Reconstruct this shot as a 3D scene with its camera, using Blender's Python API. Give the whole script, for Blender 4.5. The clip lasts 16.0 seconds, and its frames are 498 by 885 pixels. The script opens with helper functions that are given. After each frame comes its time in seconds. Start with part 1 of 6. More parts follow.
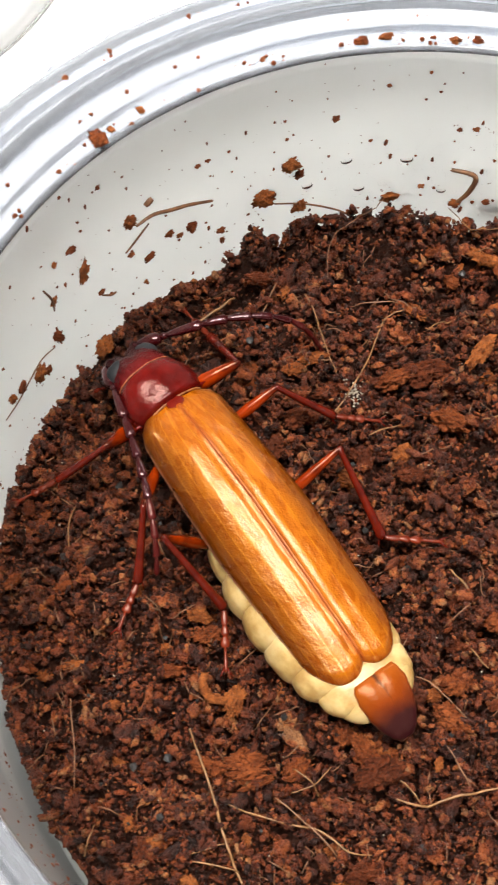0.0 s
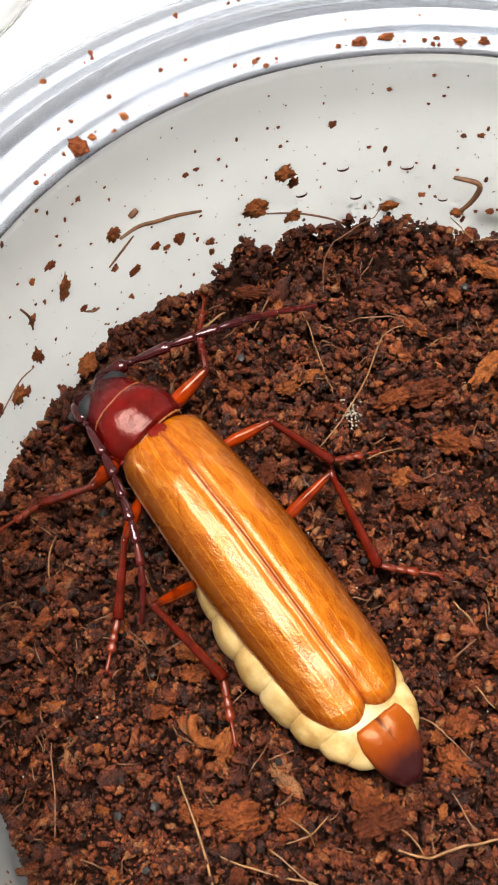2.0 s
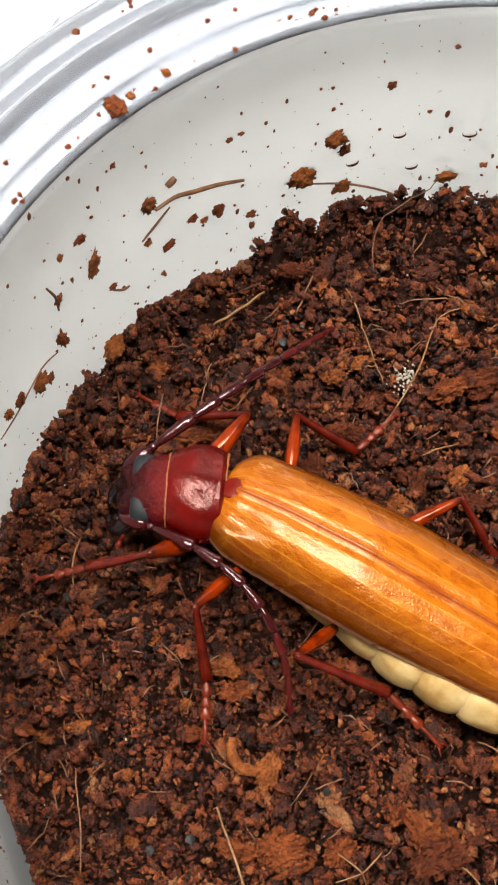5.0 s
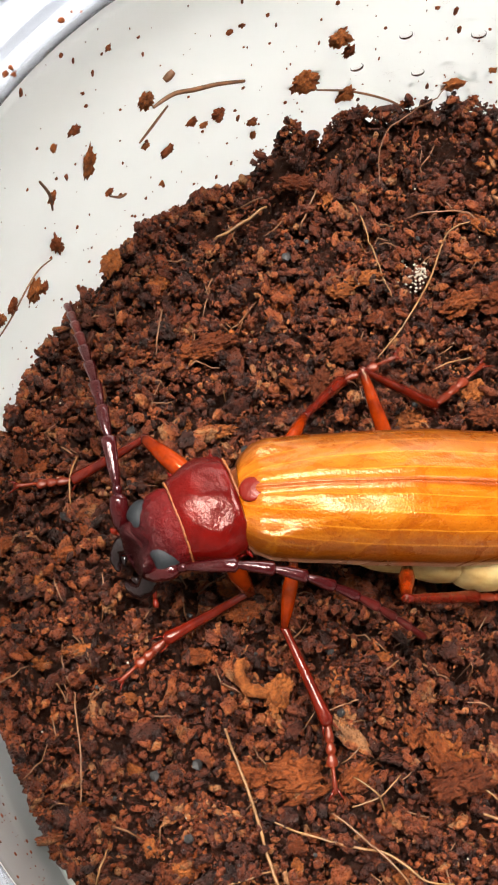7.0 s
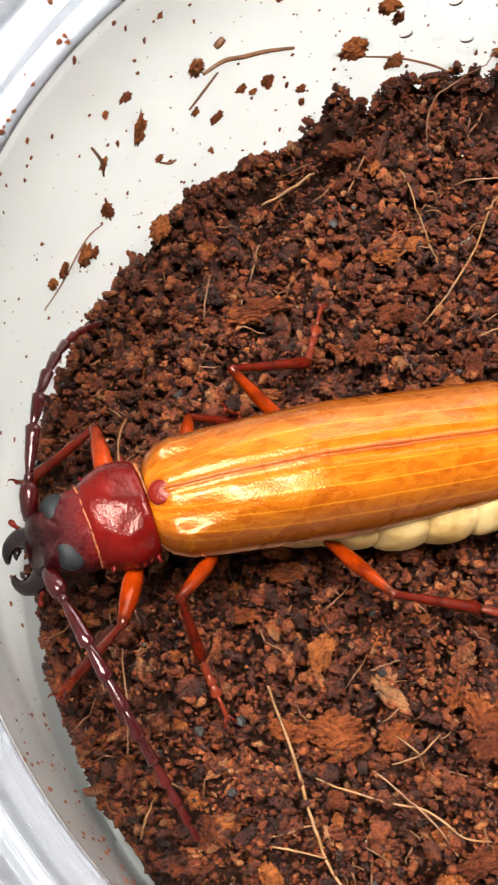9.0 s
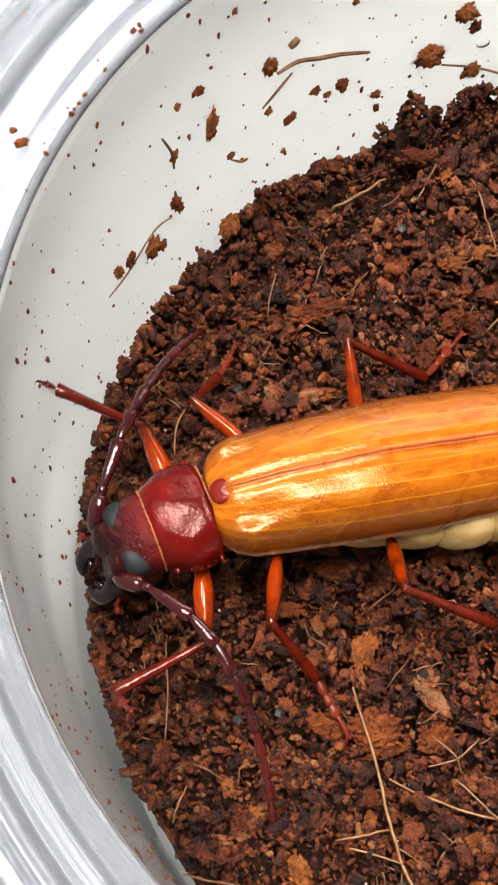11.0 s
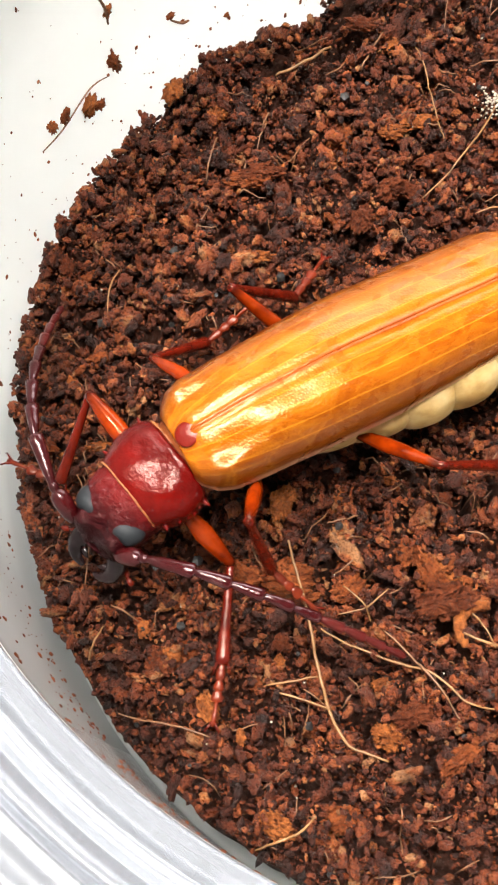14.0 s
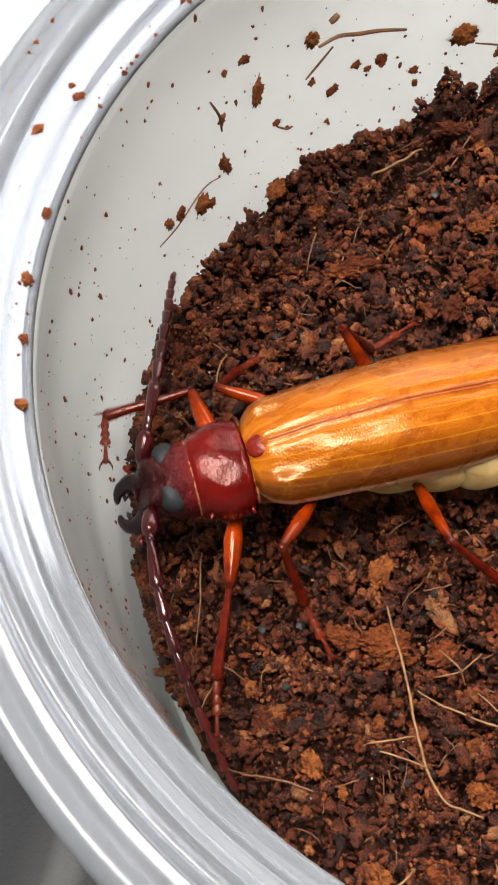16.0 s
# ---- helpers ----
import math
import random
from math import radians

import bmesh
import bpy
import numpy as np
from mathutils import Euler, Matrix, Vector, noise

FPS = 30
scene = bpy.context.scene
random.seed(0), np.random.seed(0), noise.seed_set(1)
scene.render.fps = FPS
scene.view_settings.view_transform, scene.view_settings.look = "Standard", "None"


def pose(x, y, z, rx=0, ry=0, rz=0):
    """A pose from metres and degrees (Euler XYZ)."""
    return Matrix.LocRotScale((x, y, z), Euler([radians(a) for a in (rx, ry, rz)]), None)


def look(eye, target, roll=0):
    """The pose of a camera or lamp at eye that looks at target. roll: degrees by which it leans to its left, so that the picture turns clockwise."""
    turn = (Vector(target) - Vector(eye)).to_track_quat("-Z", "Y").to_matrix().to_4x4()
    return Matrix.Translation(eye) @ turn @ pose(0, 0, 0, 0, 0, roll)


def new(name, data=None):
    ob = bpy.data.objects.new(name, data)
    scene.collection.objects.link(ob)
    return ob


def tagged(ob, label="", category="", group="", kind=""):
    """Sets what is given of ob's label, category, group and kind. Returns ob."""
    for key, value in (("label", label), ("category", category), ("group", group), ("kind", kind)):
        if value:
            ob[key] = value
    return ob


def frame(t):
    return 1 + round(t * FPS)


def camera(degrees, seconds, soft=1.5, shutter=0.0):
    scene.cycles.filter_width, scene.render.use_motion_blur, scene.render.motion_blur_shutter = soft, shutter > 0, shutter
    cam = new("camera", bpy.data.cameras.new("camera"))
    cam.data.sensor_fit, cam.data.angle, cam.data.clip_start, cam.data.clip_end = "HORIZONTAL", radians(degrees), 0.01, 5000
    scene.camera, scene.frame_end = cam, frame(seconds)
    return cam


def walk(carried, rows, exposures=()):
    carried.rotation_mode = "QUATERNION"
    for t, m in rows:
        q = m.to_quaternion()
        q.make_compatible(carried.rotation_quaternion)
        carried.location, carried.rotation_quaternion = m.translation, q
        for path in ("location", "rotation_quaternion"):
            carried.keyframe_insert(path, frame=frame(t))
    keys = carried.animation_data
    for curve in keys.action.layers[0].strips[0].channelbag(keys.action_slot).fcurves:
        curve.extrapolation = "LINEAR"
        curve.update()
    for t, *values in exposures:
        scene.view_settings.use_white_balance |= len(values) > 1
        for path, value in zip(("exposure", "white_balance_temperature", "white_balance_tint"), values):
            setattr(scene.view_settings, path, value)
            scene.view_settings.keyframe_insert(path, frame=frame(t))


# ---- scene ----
SECONDS = 16.0
MM = 0.001
cam = camera(22.03, SECONDS, 1.9, 0.4)
walk(cam, [
    (0, pose(-0.02255, -0.05759, 0.16075, 25.58, -1.94, 5.39)),
    (0.5, pose(-0.01824, -0.05699, 0.15950, 25.72, -2.11, 5.10)),
    (1, pose(-0.01731, -0.05631, 0.15872, 25.60, -2.13, 4.98)),
    (1.5, pose(-0.02033, -0.05397, 0.15532, 25.67, -1.98, 5.07)),
    (2, pose(-0.02316, -0.04973, 0.15354, 25.32, -2.28, 5.12)),
    (2.5, pose(-0.02774, -0.04402, 0.15009, 24.45, -2.70, 5.30)),
    (3, pose(-0.03207, -0.04022, 0.14622, 23.97, -2.84, 5.63)),
    (3.5, pose(-0.03309, -0.04130, 0.14401, 24.14, -2.92, 5.59)),
    (4, pose(-0.03201, -0.04119, 0.14212, 24.05, -3.06, 5.56)),
    (4.2, pose(-0.03166, -0.04072, 0.14179, 23.88, -3.08, 5.54)),
    (6.5, pose(-0.02763, -0.04419, 0.13345, 23.74, -2.76, 5.20)),
    (7, pose(-0.03001, -0.04967, 0.12931, 24.99, -3.03, 4.73)),
    (7.5, pose(-0.02687, -0.04915, 0.12999, 23.63, -2.56, 5.12)),
    (8, pose(-0.02737, -0.05006, 0.12980, 23.58, -2.77, 4.95)),
    (8.5, pose(-0.02929, -0.05053, 0.13124, 23.15, -2.65, 5.13)),
    (9, pose(-0.03033, -0.05080, 0.13126, 23.40, -1.53, 6.05)),
    (9.5, pose(-0.03441, -0.05355, 0.13074, 24.64, -1.27, 6.12)),
    (9.7, pose(-0.03498, -0.05379, 0.12940, 24.97, -1.06, 6.35)),
    (11.8, pose(-0.02192, -0.05549, 0.13325, 24.70, 1.33, 11.95)),
    (12, pose(-0.02290, -0.05383, 0.13418, 23.72, 1.28, 11.93)),
    (12.5, pose(-0.01927, -0.05340, 0.13005, 23.53, 1.44, 11.95)),
    (13, pose(-0.02279, -0.05379, 0.12676, 23.02, 1.28, 12.11)),
    (13.5, pose(-0.01732, -0.05990, 0.12573, 22.27, 1.41, 12.10)),
    (14, pose(-0.01311, -0.06143, 0.12913, 22.13, 1.58, 12.18)),
    (14.5, pose(-0.00976, -0.06401, 0.13299, 22.84, 2.74, 12.42)),
    (15, pose(-0.01538, -0.06526, 0.13669, 23.47, 2.19, 12.66)),
    (15.5, pose(-0.01733, -0.06521, 0.13597, 25.17, 3.22, 13.30)),
    (16, pose(-0.01684, -0.06726, 0.13832, 25.85, 3.68, 13.63)),
], exposures=[
    (0.0, 0.12), (2.0, 0.20), (3.3, 0.10), (4.2, 0.08), (6.3, 0.36), (6.6, 0.44), (7.2, 0.58), (8.5, 0.64), (9.0, 0.66), (9.5, 0.56), (9.7, 0.54), (11.8, 0.32), (12.5, 0.38), (13.5, 0.68), (14.0, 0.82), (15.0, 0.80), (15.5, 0.42), (16.0, 0.10),
])

# ---------------------------------------------------------------- light
world = bpy.data.worlds.new("sky")
scene.world = world
world.use_nodes = True
sky = world.node_tree.nodes.new("ShaderNodeTexSky")
sky.sky_type, sky.sun_disc, sky.sun_elevation, sky.sun_rotation = "NISHITA", False, radians(50), radians(20)
world.node_tree.links.new(sky.outputs[0], world.node_tree.nodes["Background"].inputs[0])
world.node_tree.nodes["Background"].inputs[1].default_value = 0.1


def area_lamp(name, at, target, size, power, colour):
    data = bpy.data.lights.new(name, "AREA")
    data.shape, data.size, data.size_y = "RECTANGLE", size[0], size[1]
    data.energy, data.color = power, colour
    ob = new(name, data)
    ob.matrix_world = look(at, target)
    return ob


for at in ((-0.55, 0.10, 1.62), (0.13, -0.04, 1.62)):
    area_lamp("ceiling_panel_light", at, (at[0], at[1], 0), (0.50, 0.44), 37.0, (1.0, 0.965, 0.92))
# daylight in the two window openings
area_lamp("north_window_light", (0.0, 1.58, 0.75), (0, 0, 0.4), (2.2, 1.3), 43.0, (1.0, 0.985, 0.955))
area_lamp("west_window_light", (-1.58, 0.0, 0.75), (0, 0, 0.4), (2.2, 1.3), 21.0, (1.0, 0.985, 0.955))


# ---------------------------------------------------------------- materials
def material(name):
    m = bpy.data.materials.new(name)
    m.use_nodes = True
    nt = m.node_tree
    return m, nt.nodes, nt.links, nt.nodes["Principled BSDF"]


def noise_node(nodes, links, scale, detail=4.0, rough=0.6, space="Object", vector=None):
    tex = nodes.new("ShaderNodeTexNoise")
    tex.inputs["Scale"].default_value, tex.inputs["Detail"].default_value = scale, detail
    tex.inputs["Roughness"].default_value = rough
    if vector is None:
        vector = nodes.new("ShaderNodeTexCoord").outputs[space]
    links.new(vector, tex.inputs["Vector"])
    return tex


def ramp_node(nodes, links, source, stops):
    r = nodes.new("ShaderNodeValToRGB")
    while len(r.color_ramp.elements) < len(stops):
        r.color_ramp.elements.new(0.5)
    for e, (p, c) in zip(r.color_ramp.elements, stops):
        e.position, e.color = p, (*c, 1)
    links.new(source, r.inputs[0])
    return r


def mix_node(nodes, links, kind, fac, a, b):
    mx = nodes.new("ShaderNodeMix")
    mx.data_type, mx.blend_type = "RGBA", kind
    for source, slot in ((fac, 0), (a, 6), (b, 7)):
        if isinstance(source, (int, float)):
            mx.inputs[slot].default_value = source
        elif isinstance(source, tuple):
            mx.inputs[slot].default_value = (*source, 1)
        else:
            links.new(source, mx.inputs[slot])
    return mx.outputs[2]


def bump_node(nodes, links, bsdf, height, strength, distance):
    b = nodes.new("ShaderNodeBump")
    b.inputs["Strength"].default_value, b.inputs["Distance"].default_value = strength, distance
    links.new(height, b.inputs["Height"])
    links.new(b.outputs[0], bsdf.inputs["Normal"])
    return b


def math_node(nodes, links, op, a, b=None):
    n = nodes.new("ShaderNodeMath")
    n.operation = op
    for k, source in enumerate((a, b)):
        if source is None:
            continue
        if isinstance(source, (int, float)):
            n.inputs[k].default_value = source
        else:
            links.new(source, n.inputs[k])
    return n.outputs[0]


def simple(name, colour, rough, variation=0.25, scale=900.0, bump=0.0, spec=0.5, coat=0.0, metal=0.0):
    m, nodes, links, bsdf = material(name)
    tex = noise_node(nodes, links, scale)
    low = tuple(c * (1 - variation) for c in colour)
    high = tuple(min(1, c * (1 + variation)) for c in colour)
    r = ramp_node(nodes, links, tex.outputs["Fac"], [(0.3, low), (0.7, high)])
    links.new(r.outputs[0], bsdf.inputs["Base Color"])
    bsdf.inputs["Roughness"].default_value = rough
    bsdf.inputs["Specular IOR Level"].default_value = spec
    bsdf.inputs["Coat Weight"].default_value = coat
    bsdf.inputs["Metallic"].default_value = metal
    if bump:
        bump_node(nodes, links, bsdf, tex.outputs["Fac"], bump, 0.0002)
    return m


def soil_material(name):
    """Damp coconut coir: each grain has its own brown, with a fine rough skin."""
    m, nodes, links, bsdf = material(name)
    rand = nodes.new("ShaderNodeNewGeometry").outputs["Random Per Island"]
    patch = noise_node(nodes, links, 330.0, 3.0, 0.6)
    spread = math_node(nodes, links, "MULTIPLY", math_node(nodes, links, "SUBTRACT", patch.outputs["Fac"], 0.5), 1.5)
    blend = math_node(nodes, links, "ADD", math_node(nodes, links, "ADD", math_node(nodes, links, "MULTIPLY", rand, 0.84), 0.11), spread)
    tone = ramp_node(nodes, links, blend, [(0.0, (0.012, 0.0035, 0.0022)), (0.2, (0.034, 0.007, 0.003)), (0.5, (0.092, 0.0185, 0.0055)),
                                          (0.75, (0.155, 0.034, 0.009)), (0.9, (0.225, 0.060, 0.0155)), (0.97, (0.27, 0.098, 0.030)), (1.0, (0.22, 0.095, 0.038))])
    fine = noise_node(nodes, links, 3600.0, 6.0, 0.75)
    coarse = noise_node(nodes, links, 240.0, 4.0, 0.65)
    shade = ramp_node(nodes, links, fine.outputs["Fac"], [(0.36, (0.42, 0.38, 0.36)), (0.50, (0.95, 0.94, 0.93)), (0.64, (1.4, 1.4, 1.4))])
    c = mix_node(nodes, links, "MULTIPLY", 1.0, tone.outputs[0], shade.outputs[0])
    damp = ramp_node(nodes, links, coarse.outputs["Fac"], [(0.38, (0.55, 0.50, 0.49)), (0.58, (1.25, 1.25, 1.25))])
    c = mix_node(nodes, links, "MULTIPLY", 1.0, c, damp.outputs[0])
    links.new(c, bsdf.inputs["Base Color"])
    rough = ramp_node(nodes, links, fine.outputs["Fac"], [(0.40, (0.14,) * 3), (0.52, (0.60,) * 3)])
    links.new(rough.outputs[0], bsdf.inputs["Roughness"])
    bsdf.inputs["Specular IOR Level"].default_value = 0.44
    bsdf.inputs["Specular Tint"].default_value = (1.0, 0.90, 0.84, 1)
    bump_node(nodes, links, bsdf, fine.outputs["Fac"], 1.0, 0.0004)
    return m


SOIL = soil_material("damp_coir")


def chip_material(name, colour):
    m, nodes, links, bsdf = material(name)
    world_mm = nodes.new("ShaderNodeNewGeometry").outputs["Position"]
    fine = noise_node(nodes, links, 2600.0, 6.0, 0.75, vector=world_mm)
    mid = noise_node(nodes, links, 520.0, 4.0, 0.65, vector=world_mm)
    dark = tuple(c * 0.45 for c in colour)
    lite = tuple(min(1.0, c * 1.3) for c in colour)
    r = ramp_node(nodes, links, fine.outputs["Fac"], [(0.36, dark), (0.5, colour), (0.63, lite)])
    s = ramp_node(nodes, links, mid.outputs["Fac"], [(0.40, (0.60, 0.52, 0.50)), (0.57, (1.1, 1.1, 1.1))])
    c = mix_node(nodes, links, "MULTIPLY", 1.0, r.outputs[0], s.outputs[0])
    links.new(c, bsdf.inputs["Base Color"])
    bsdf.inputs["Roughness"].default_value = 0.55
    bsdf.inputs["Specular IOR Level"].default_value = 0.3
    bsdf.inputs["Specular Tint"].default_value = (1.0, 0.80, 0.66, 1)
    bump_node(nodes, links, bsdf, fine.outputs["Fac"], 1.0, 0.0006)
    return m


# damp coir, its colour darkened further as shade in the gaps between crumbs
COIR_BED = chip_material("shaded_damp_coir_bed", (0.027, 0.0066, 0.003))
CHIP_TONES = [chip_material("coir_chip_dark_red", (0.057, 0.0126, 0.0048)), chip_material("coir_chip_red_brown", (0.126, 0.0282, 0.009)),
              chip_material("coir_chip_rust", (0.222, 0.0552, 0.0144)), chip_material("coir_chip_orange", (0.312, 0.093, 0.0228))]
FIBRE = simple("dry_straw_fibre", (0.18, 0.084, 0.028), 0.5, 0.45, 700.0, 0.3)
FIBRE_DARK = simple("brown_fibre", (0.14, 0.060, 0.025), 0.5, 0.45, 700.0, 0.3)
QUARTZ = simple("pale_grit", (0.34, 0.29, 0.23), 0.25, 0.2, 900.0)
CHARCOAL = simple("black_charcoal", (0.020, 0.018, 0.017), 0.45, 0.4, 1500.0, 0.8)


def elytron_material():
    """Amber horn: long raised veins, a red suture, a pale margin, fine leathery wrinkles."""
    m, nodes, links, bsdf = material("amber_elytron")
    uv = nodes.new("ShaderNodeTexCoord").outputs["UV"]
    obj = nodes.new("ShaderNodeTexCoord").outputs["Object"]
    sep = nodes.new("ShaderNodeSeparateXYZ")
    links.new(uv, sep.inputs[0])
    stretch = nodes.new("ShaderNodeMapping")
    links.new(uv, stretch.inputs[0])
    stretch.inputs["Scale"].default_value = (3.0, 8.0, 1.0)
    cloud = noise_node(nodes, links, 1.3, 4.0, 0.55, vector=stretch.outputs[0])
    cloud.inputs["Distortion"].default_value = 1.2
    base = ramp_node(nodes, links, cloud.outputs["Fac"], [(0.28, (0.215, 0.042, 0.0006)), (0.5, (0.30, 0.073, 0.001)), (0.72, (0.36, 0.105, 0.0016))])
    # flank's own brown, painted deeper for its shade and the dark coir it reflects
    flank_shade = ramp_node(nodes, links, sep.outputs["X"], [(0.40, (0, 0, 0)), (0.85, (0.92, 0.92, 0.92)), (0.97, (0.8, 0.8, 0.8))])
    c = mix_node(nodes, links, "MIX", math_node(nodes, links, "MULTIPLY", flank_shade.outputs[0], 0.9), base.outputs[0], (0.055, 0.0085, 0.0005))
    # veins: straight down the back, bent where they leave the shoulder
    wob = noise_node(nodes, links, 3.0, 2.0, 0.5, vector=uv)
    bend = math_node(nodes, links, "MULTIPLY", math_node(nodes, links, "POWER", math_node(nodes, links, "SUBTRACT", 1.0, sep.outputs["Y"]), 7.0), 0.16)
    u = math_node(nodes, links, "ADD", math_node(nodes, links, "ADD", sep.outputs["X"], bend), math_node(nodes, links, "MULTIPLY", math_node(nodes, links, "SUBTRACT", wob.outputs["Fac"], 0.5), 0.05))
    for at, wide, clear in ((0.20, 0.011, 0.5), (0.43, 0.013, 0.5), (0.64, 0.012, 0.3), (0.80, 0.010, 0.2)):
        d = math_node(nodes, links, "ABSOLUTE", math_node(nodes, links, "SUBTRACT", u, at))
        line = ramp_node(nodes, links, math_node(nodes, links, "DIVIDE", d, wide), [(0.3, (1, 1, 1)), (1.0, (0, 0, 0))])
        c = mix_node(nodes, links, "MIX", math_node(nodes, links, "MULTIPLY", line.outputs[0], clear), c, (0.47, 0.19, 0.014))
    # fine net of cross veins, clearest near the shoulders
    net = nodes.new("ShaderNodeTexVoronoi")
    net.feature = "DISTANCE_TO_EDGE"
    warp = nodes.new("ShaderNodeMapping")
    warp.inputs["Scale"].default_value = (4.2, 13.0, 1.0)
    warp.inputs["Rotation"].default_value = (0, 0, 0.25)
    links.new(uv, warp.inputs[0])
    links.new(warp.outputs[0], net.inputs["Vector"])
    net.inputs["Scale"].default_value = 1.0
    veins = ramp_node(nodes, links, net.outputs["Distance"], [(0.0, (1, 1, 1)), (0.06, (0, 0, 0))])
    fore = ramp_node(nodes, links, sep.outputs["Y"], [(0.12, (0.14, 0.14, 0.14)), (0.45, (0.01, 0.01, 0.01))])
    c = mix_node(nodes, links, "MIX", math_node(nodes, links, "MULTIPLY", veins.outputs[0], fore.outputs[0]), c, (0.4488, 0.1836, 0.0136))
    suture = ramp_node(nodes, links, sep.outputs["X"], [(0.030, (1, 1, 1)), (0.060, (0, 0, 0))])
    c = mix_node(nodes, links, "MIX", math_node(nodes, links, "MULTIPLY", suture.outputs[0], 0.75), c, (0.204, 0.0306, 0.0041))
    rim = ramp_node(nodes, links, sep.outputs["Y"], [(0.955, (0, 0, 0)), (0.99, (1, 1, 1))])
    c = mix_node(nodes, links, "MIX", math_node(nodes, links, "MULTIPLY", rim.outputs[0], 0.6), c, (0.204, 0.034, 0.0027))
    margin = ramp_node(nodes, links, sep.outputs["X"], [(0.968, (0, 0, 0)), (0.982, (1, 1, 1))])
    c = mix_node(nodes, links, "MIX", math_node(nodes, links, "MULTIPLY", margin.outputs[0], 0.75), c, (0.476, 0.2312, 0.136))
    # dark pinprick punctures
    pits = nodes.new("ShaderNodeTexVoronoi")
    pits.inputs["Scale"].default_value = 3600.0
    links.new(obj, pits.inputs["Vector"])
    prick = ramp_node(nodes, links, pits.outputs["Distance"], [(0.16, (0.55, 0.38, 0.32)), (0.36, (1, 1, 1))])
    c = mix_node(nodes, links, "MULTIPLY", 0.4, c, prick.outputs[0])
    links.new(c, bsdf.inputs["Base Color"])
    # leathery wrinkles drawn out along the back
    drawn = nodes.new("ShaderNodeMapping")
    drawn.inputs["Scale"].default_value = (1.0, 0.38, 1.0)
    links.new(obj, drawn.inputs[0])
    wrinkle = noise_node(nodes, links, 1900.0, 3.0, 0.6, vector=drawn.outputs[0])
    dents = noise_node(nodes, links, 330.0, 2.0, 0.5, vector=drawn.outputs[0])
    rough = ramp_node(nodes, links, cloud.outputs["Fac"], [(0.35, (0.24,) * 3), (0.65, (0.34,) * 3)])
    links.new(rough.outputs[0], bsdf.inputs["Roughness"])
    bsdf.inputs["Specular IOR Level"].default_value = 0.42
    bsdf.inputs["Specular Tint"].default_value = (1.0, 0.72, 0.32, 1)
    bsdf.inputs["Coat Weight"].default_value = 0.17
    bsdf.inputs["Coat Roughness"].default_value = 0.17
    h = math_node(nodes, links, "ADD", math_node(nodes, links, "MULTIPLY", wrinkle.outputs["Fac"], 0.7), math_node(nodes, links, "MULTIPLY", pits.outputs["Distance"], 0.3))
    h = math_node(nodes, links, "ADD", h, math_node(nodes, links, "MULTIPLY", dents.outputs["Fac"], 0.5))
    bump_node(nodes, links, bsdf, h, 0.45, 0.0002)
    return m


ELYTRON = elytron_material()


def shell(name, dark, light, rough, bump, scale=1100.0, spec=0.42, tint=(1.0, 0.72, 0.62), end=None):
    """Glossy pitted chitin."""
    m, nodes, links, bsdf = material(name)
    big = noise_node(nodes, links, 330.0, 3.0, 0.6)
    r = ramp_node(nodes, links, big.outputs["Fac"], [(0.32, dark), (0.68, light)])
    c = r.outputs[0]
    if end:
        # the far end of the limb is darker
        sep = nodes.new("ShaderNodeSeparateXYZ")
        links.new(nodes.new("ShaderNodeTexCoord").outputs["Generated"], sep.inputs[0])
        last = ramp_node(nodes, links, sep.outputs["Y"], [(0.80, (0, 0, 0)), (0.93, (1, 1, 1))])
        c = mix_node(nodes, links, "MIX", last.outputs[0], c, end)
    links.new(c, bsdf.inputs["Base Color"])
    fine = noise_node(nodes, links, scale, 3.0, 0.6)
    bsdf.inputs["Roughness"].default_value = rough
    bsdf.inputs["Specular IOR Level"].default_value = spec
    bsdf.inputs["Specular Tint"].default_value = (*tint, 1)
    bump_node(nodes, links, bsdf, fine.outputs["Fac"], bump, 0.0003)
    return m


PRONOTUM = shell("dark_red_pronotum", (0.052, 0.0010, 0.0007), (0.100, 0.002, 0.0012), 0.20, 0.28, scale=2200.0, spec=0.36, tint=(1.0, 0.62, 0.54))


def head_material():
    """Dull red behind the eyes, dark purple before them."""
    m, nodes, links, bsdf = material("purple_red_head")
    sep = nodes.new("ShaderNodeSeparateXYZ")
    links.new(nodes.new("ShaderNodeTexCoord").outputs["Object"], sep.inputs[0])
    big = noise_node(nodes, links, 420.0, 4.0, 0.65)
    along = math_node(nodes, links, "ADD", math_node(nodes, links, "MULTIPLY", sep.outputs["Y"], 105.0), math_node(nodes, links, "MULTIPLY", big.outputs["Fac"], 0.5))
    r = ramp_node(nodes, links, along, [(0.25, (0.085, 0.003, 0.003)), (0.45, (0.040, 0.002, 0.0025)), (0.80, (0.014, 0.0012, 0.002))])
    links.new(r.outputs[0], bsdf.inputs["Base Color"])
    fine = noise_node(nodes, links, 1300.0, 4.0, 0.65)
    bsdf.inputs["Roughness"].default_value = 0.24
    bsdf.inputs["Specular IOR Level"].default_value = 0.24
    bsdf.inputs["Specular Tint"].default_value = (1.0, 0.60, 0.56, 1)
    bump_node(nodes, links, bsdf, fine.outputs["Fac"], 1.0, 0.0005)
    return m


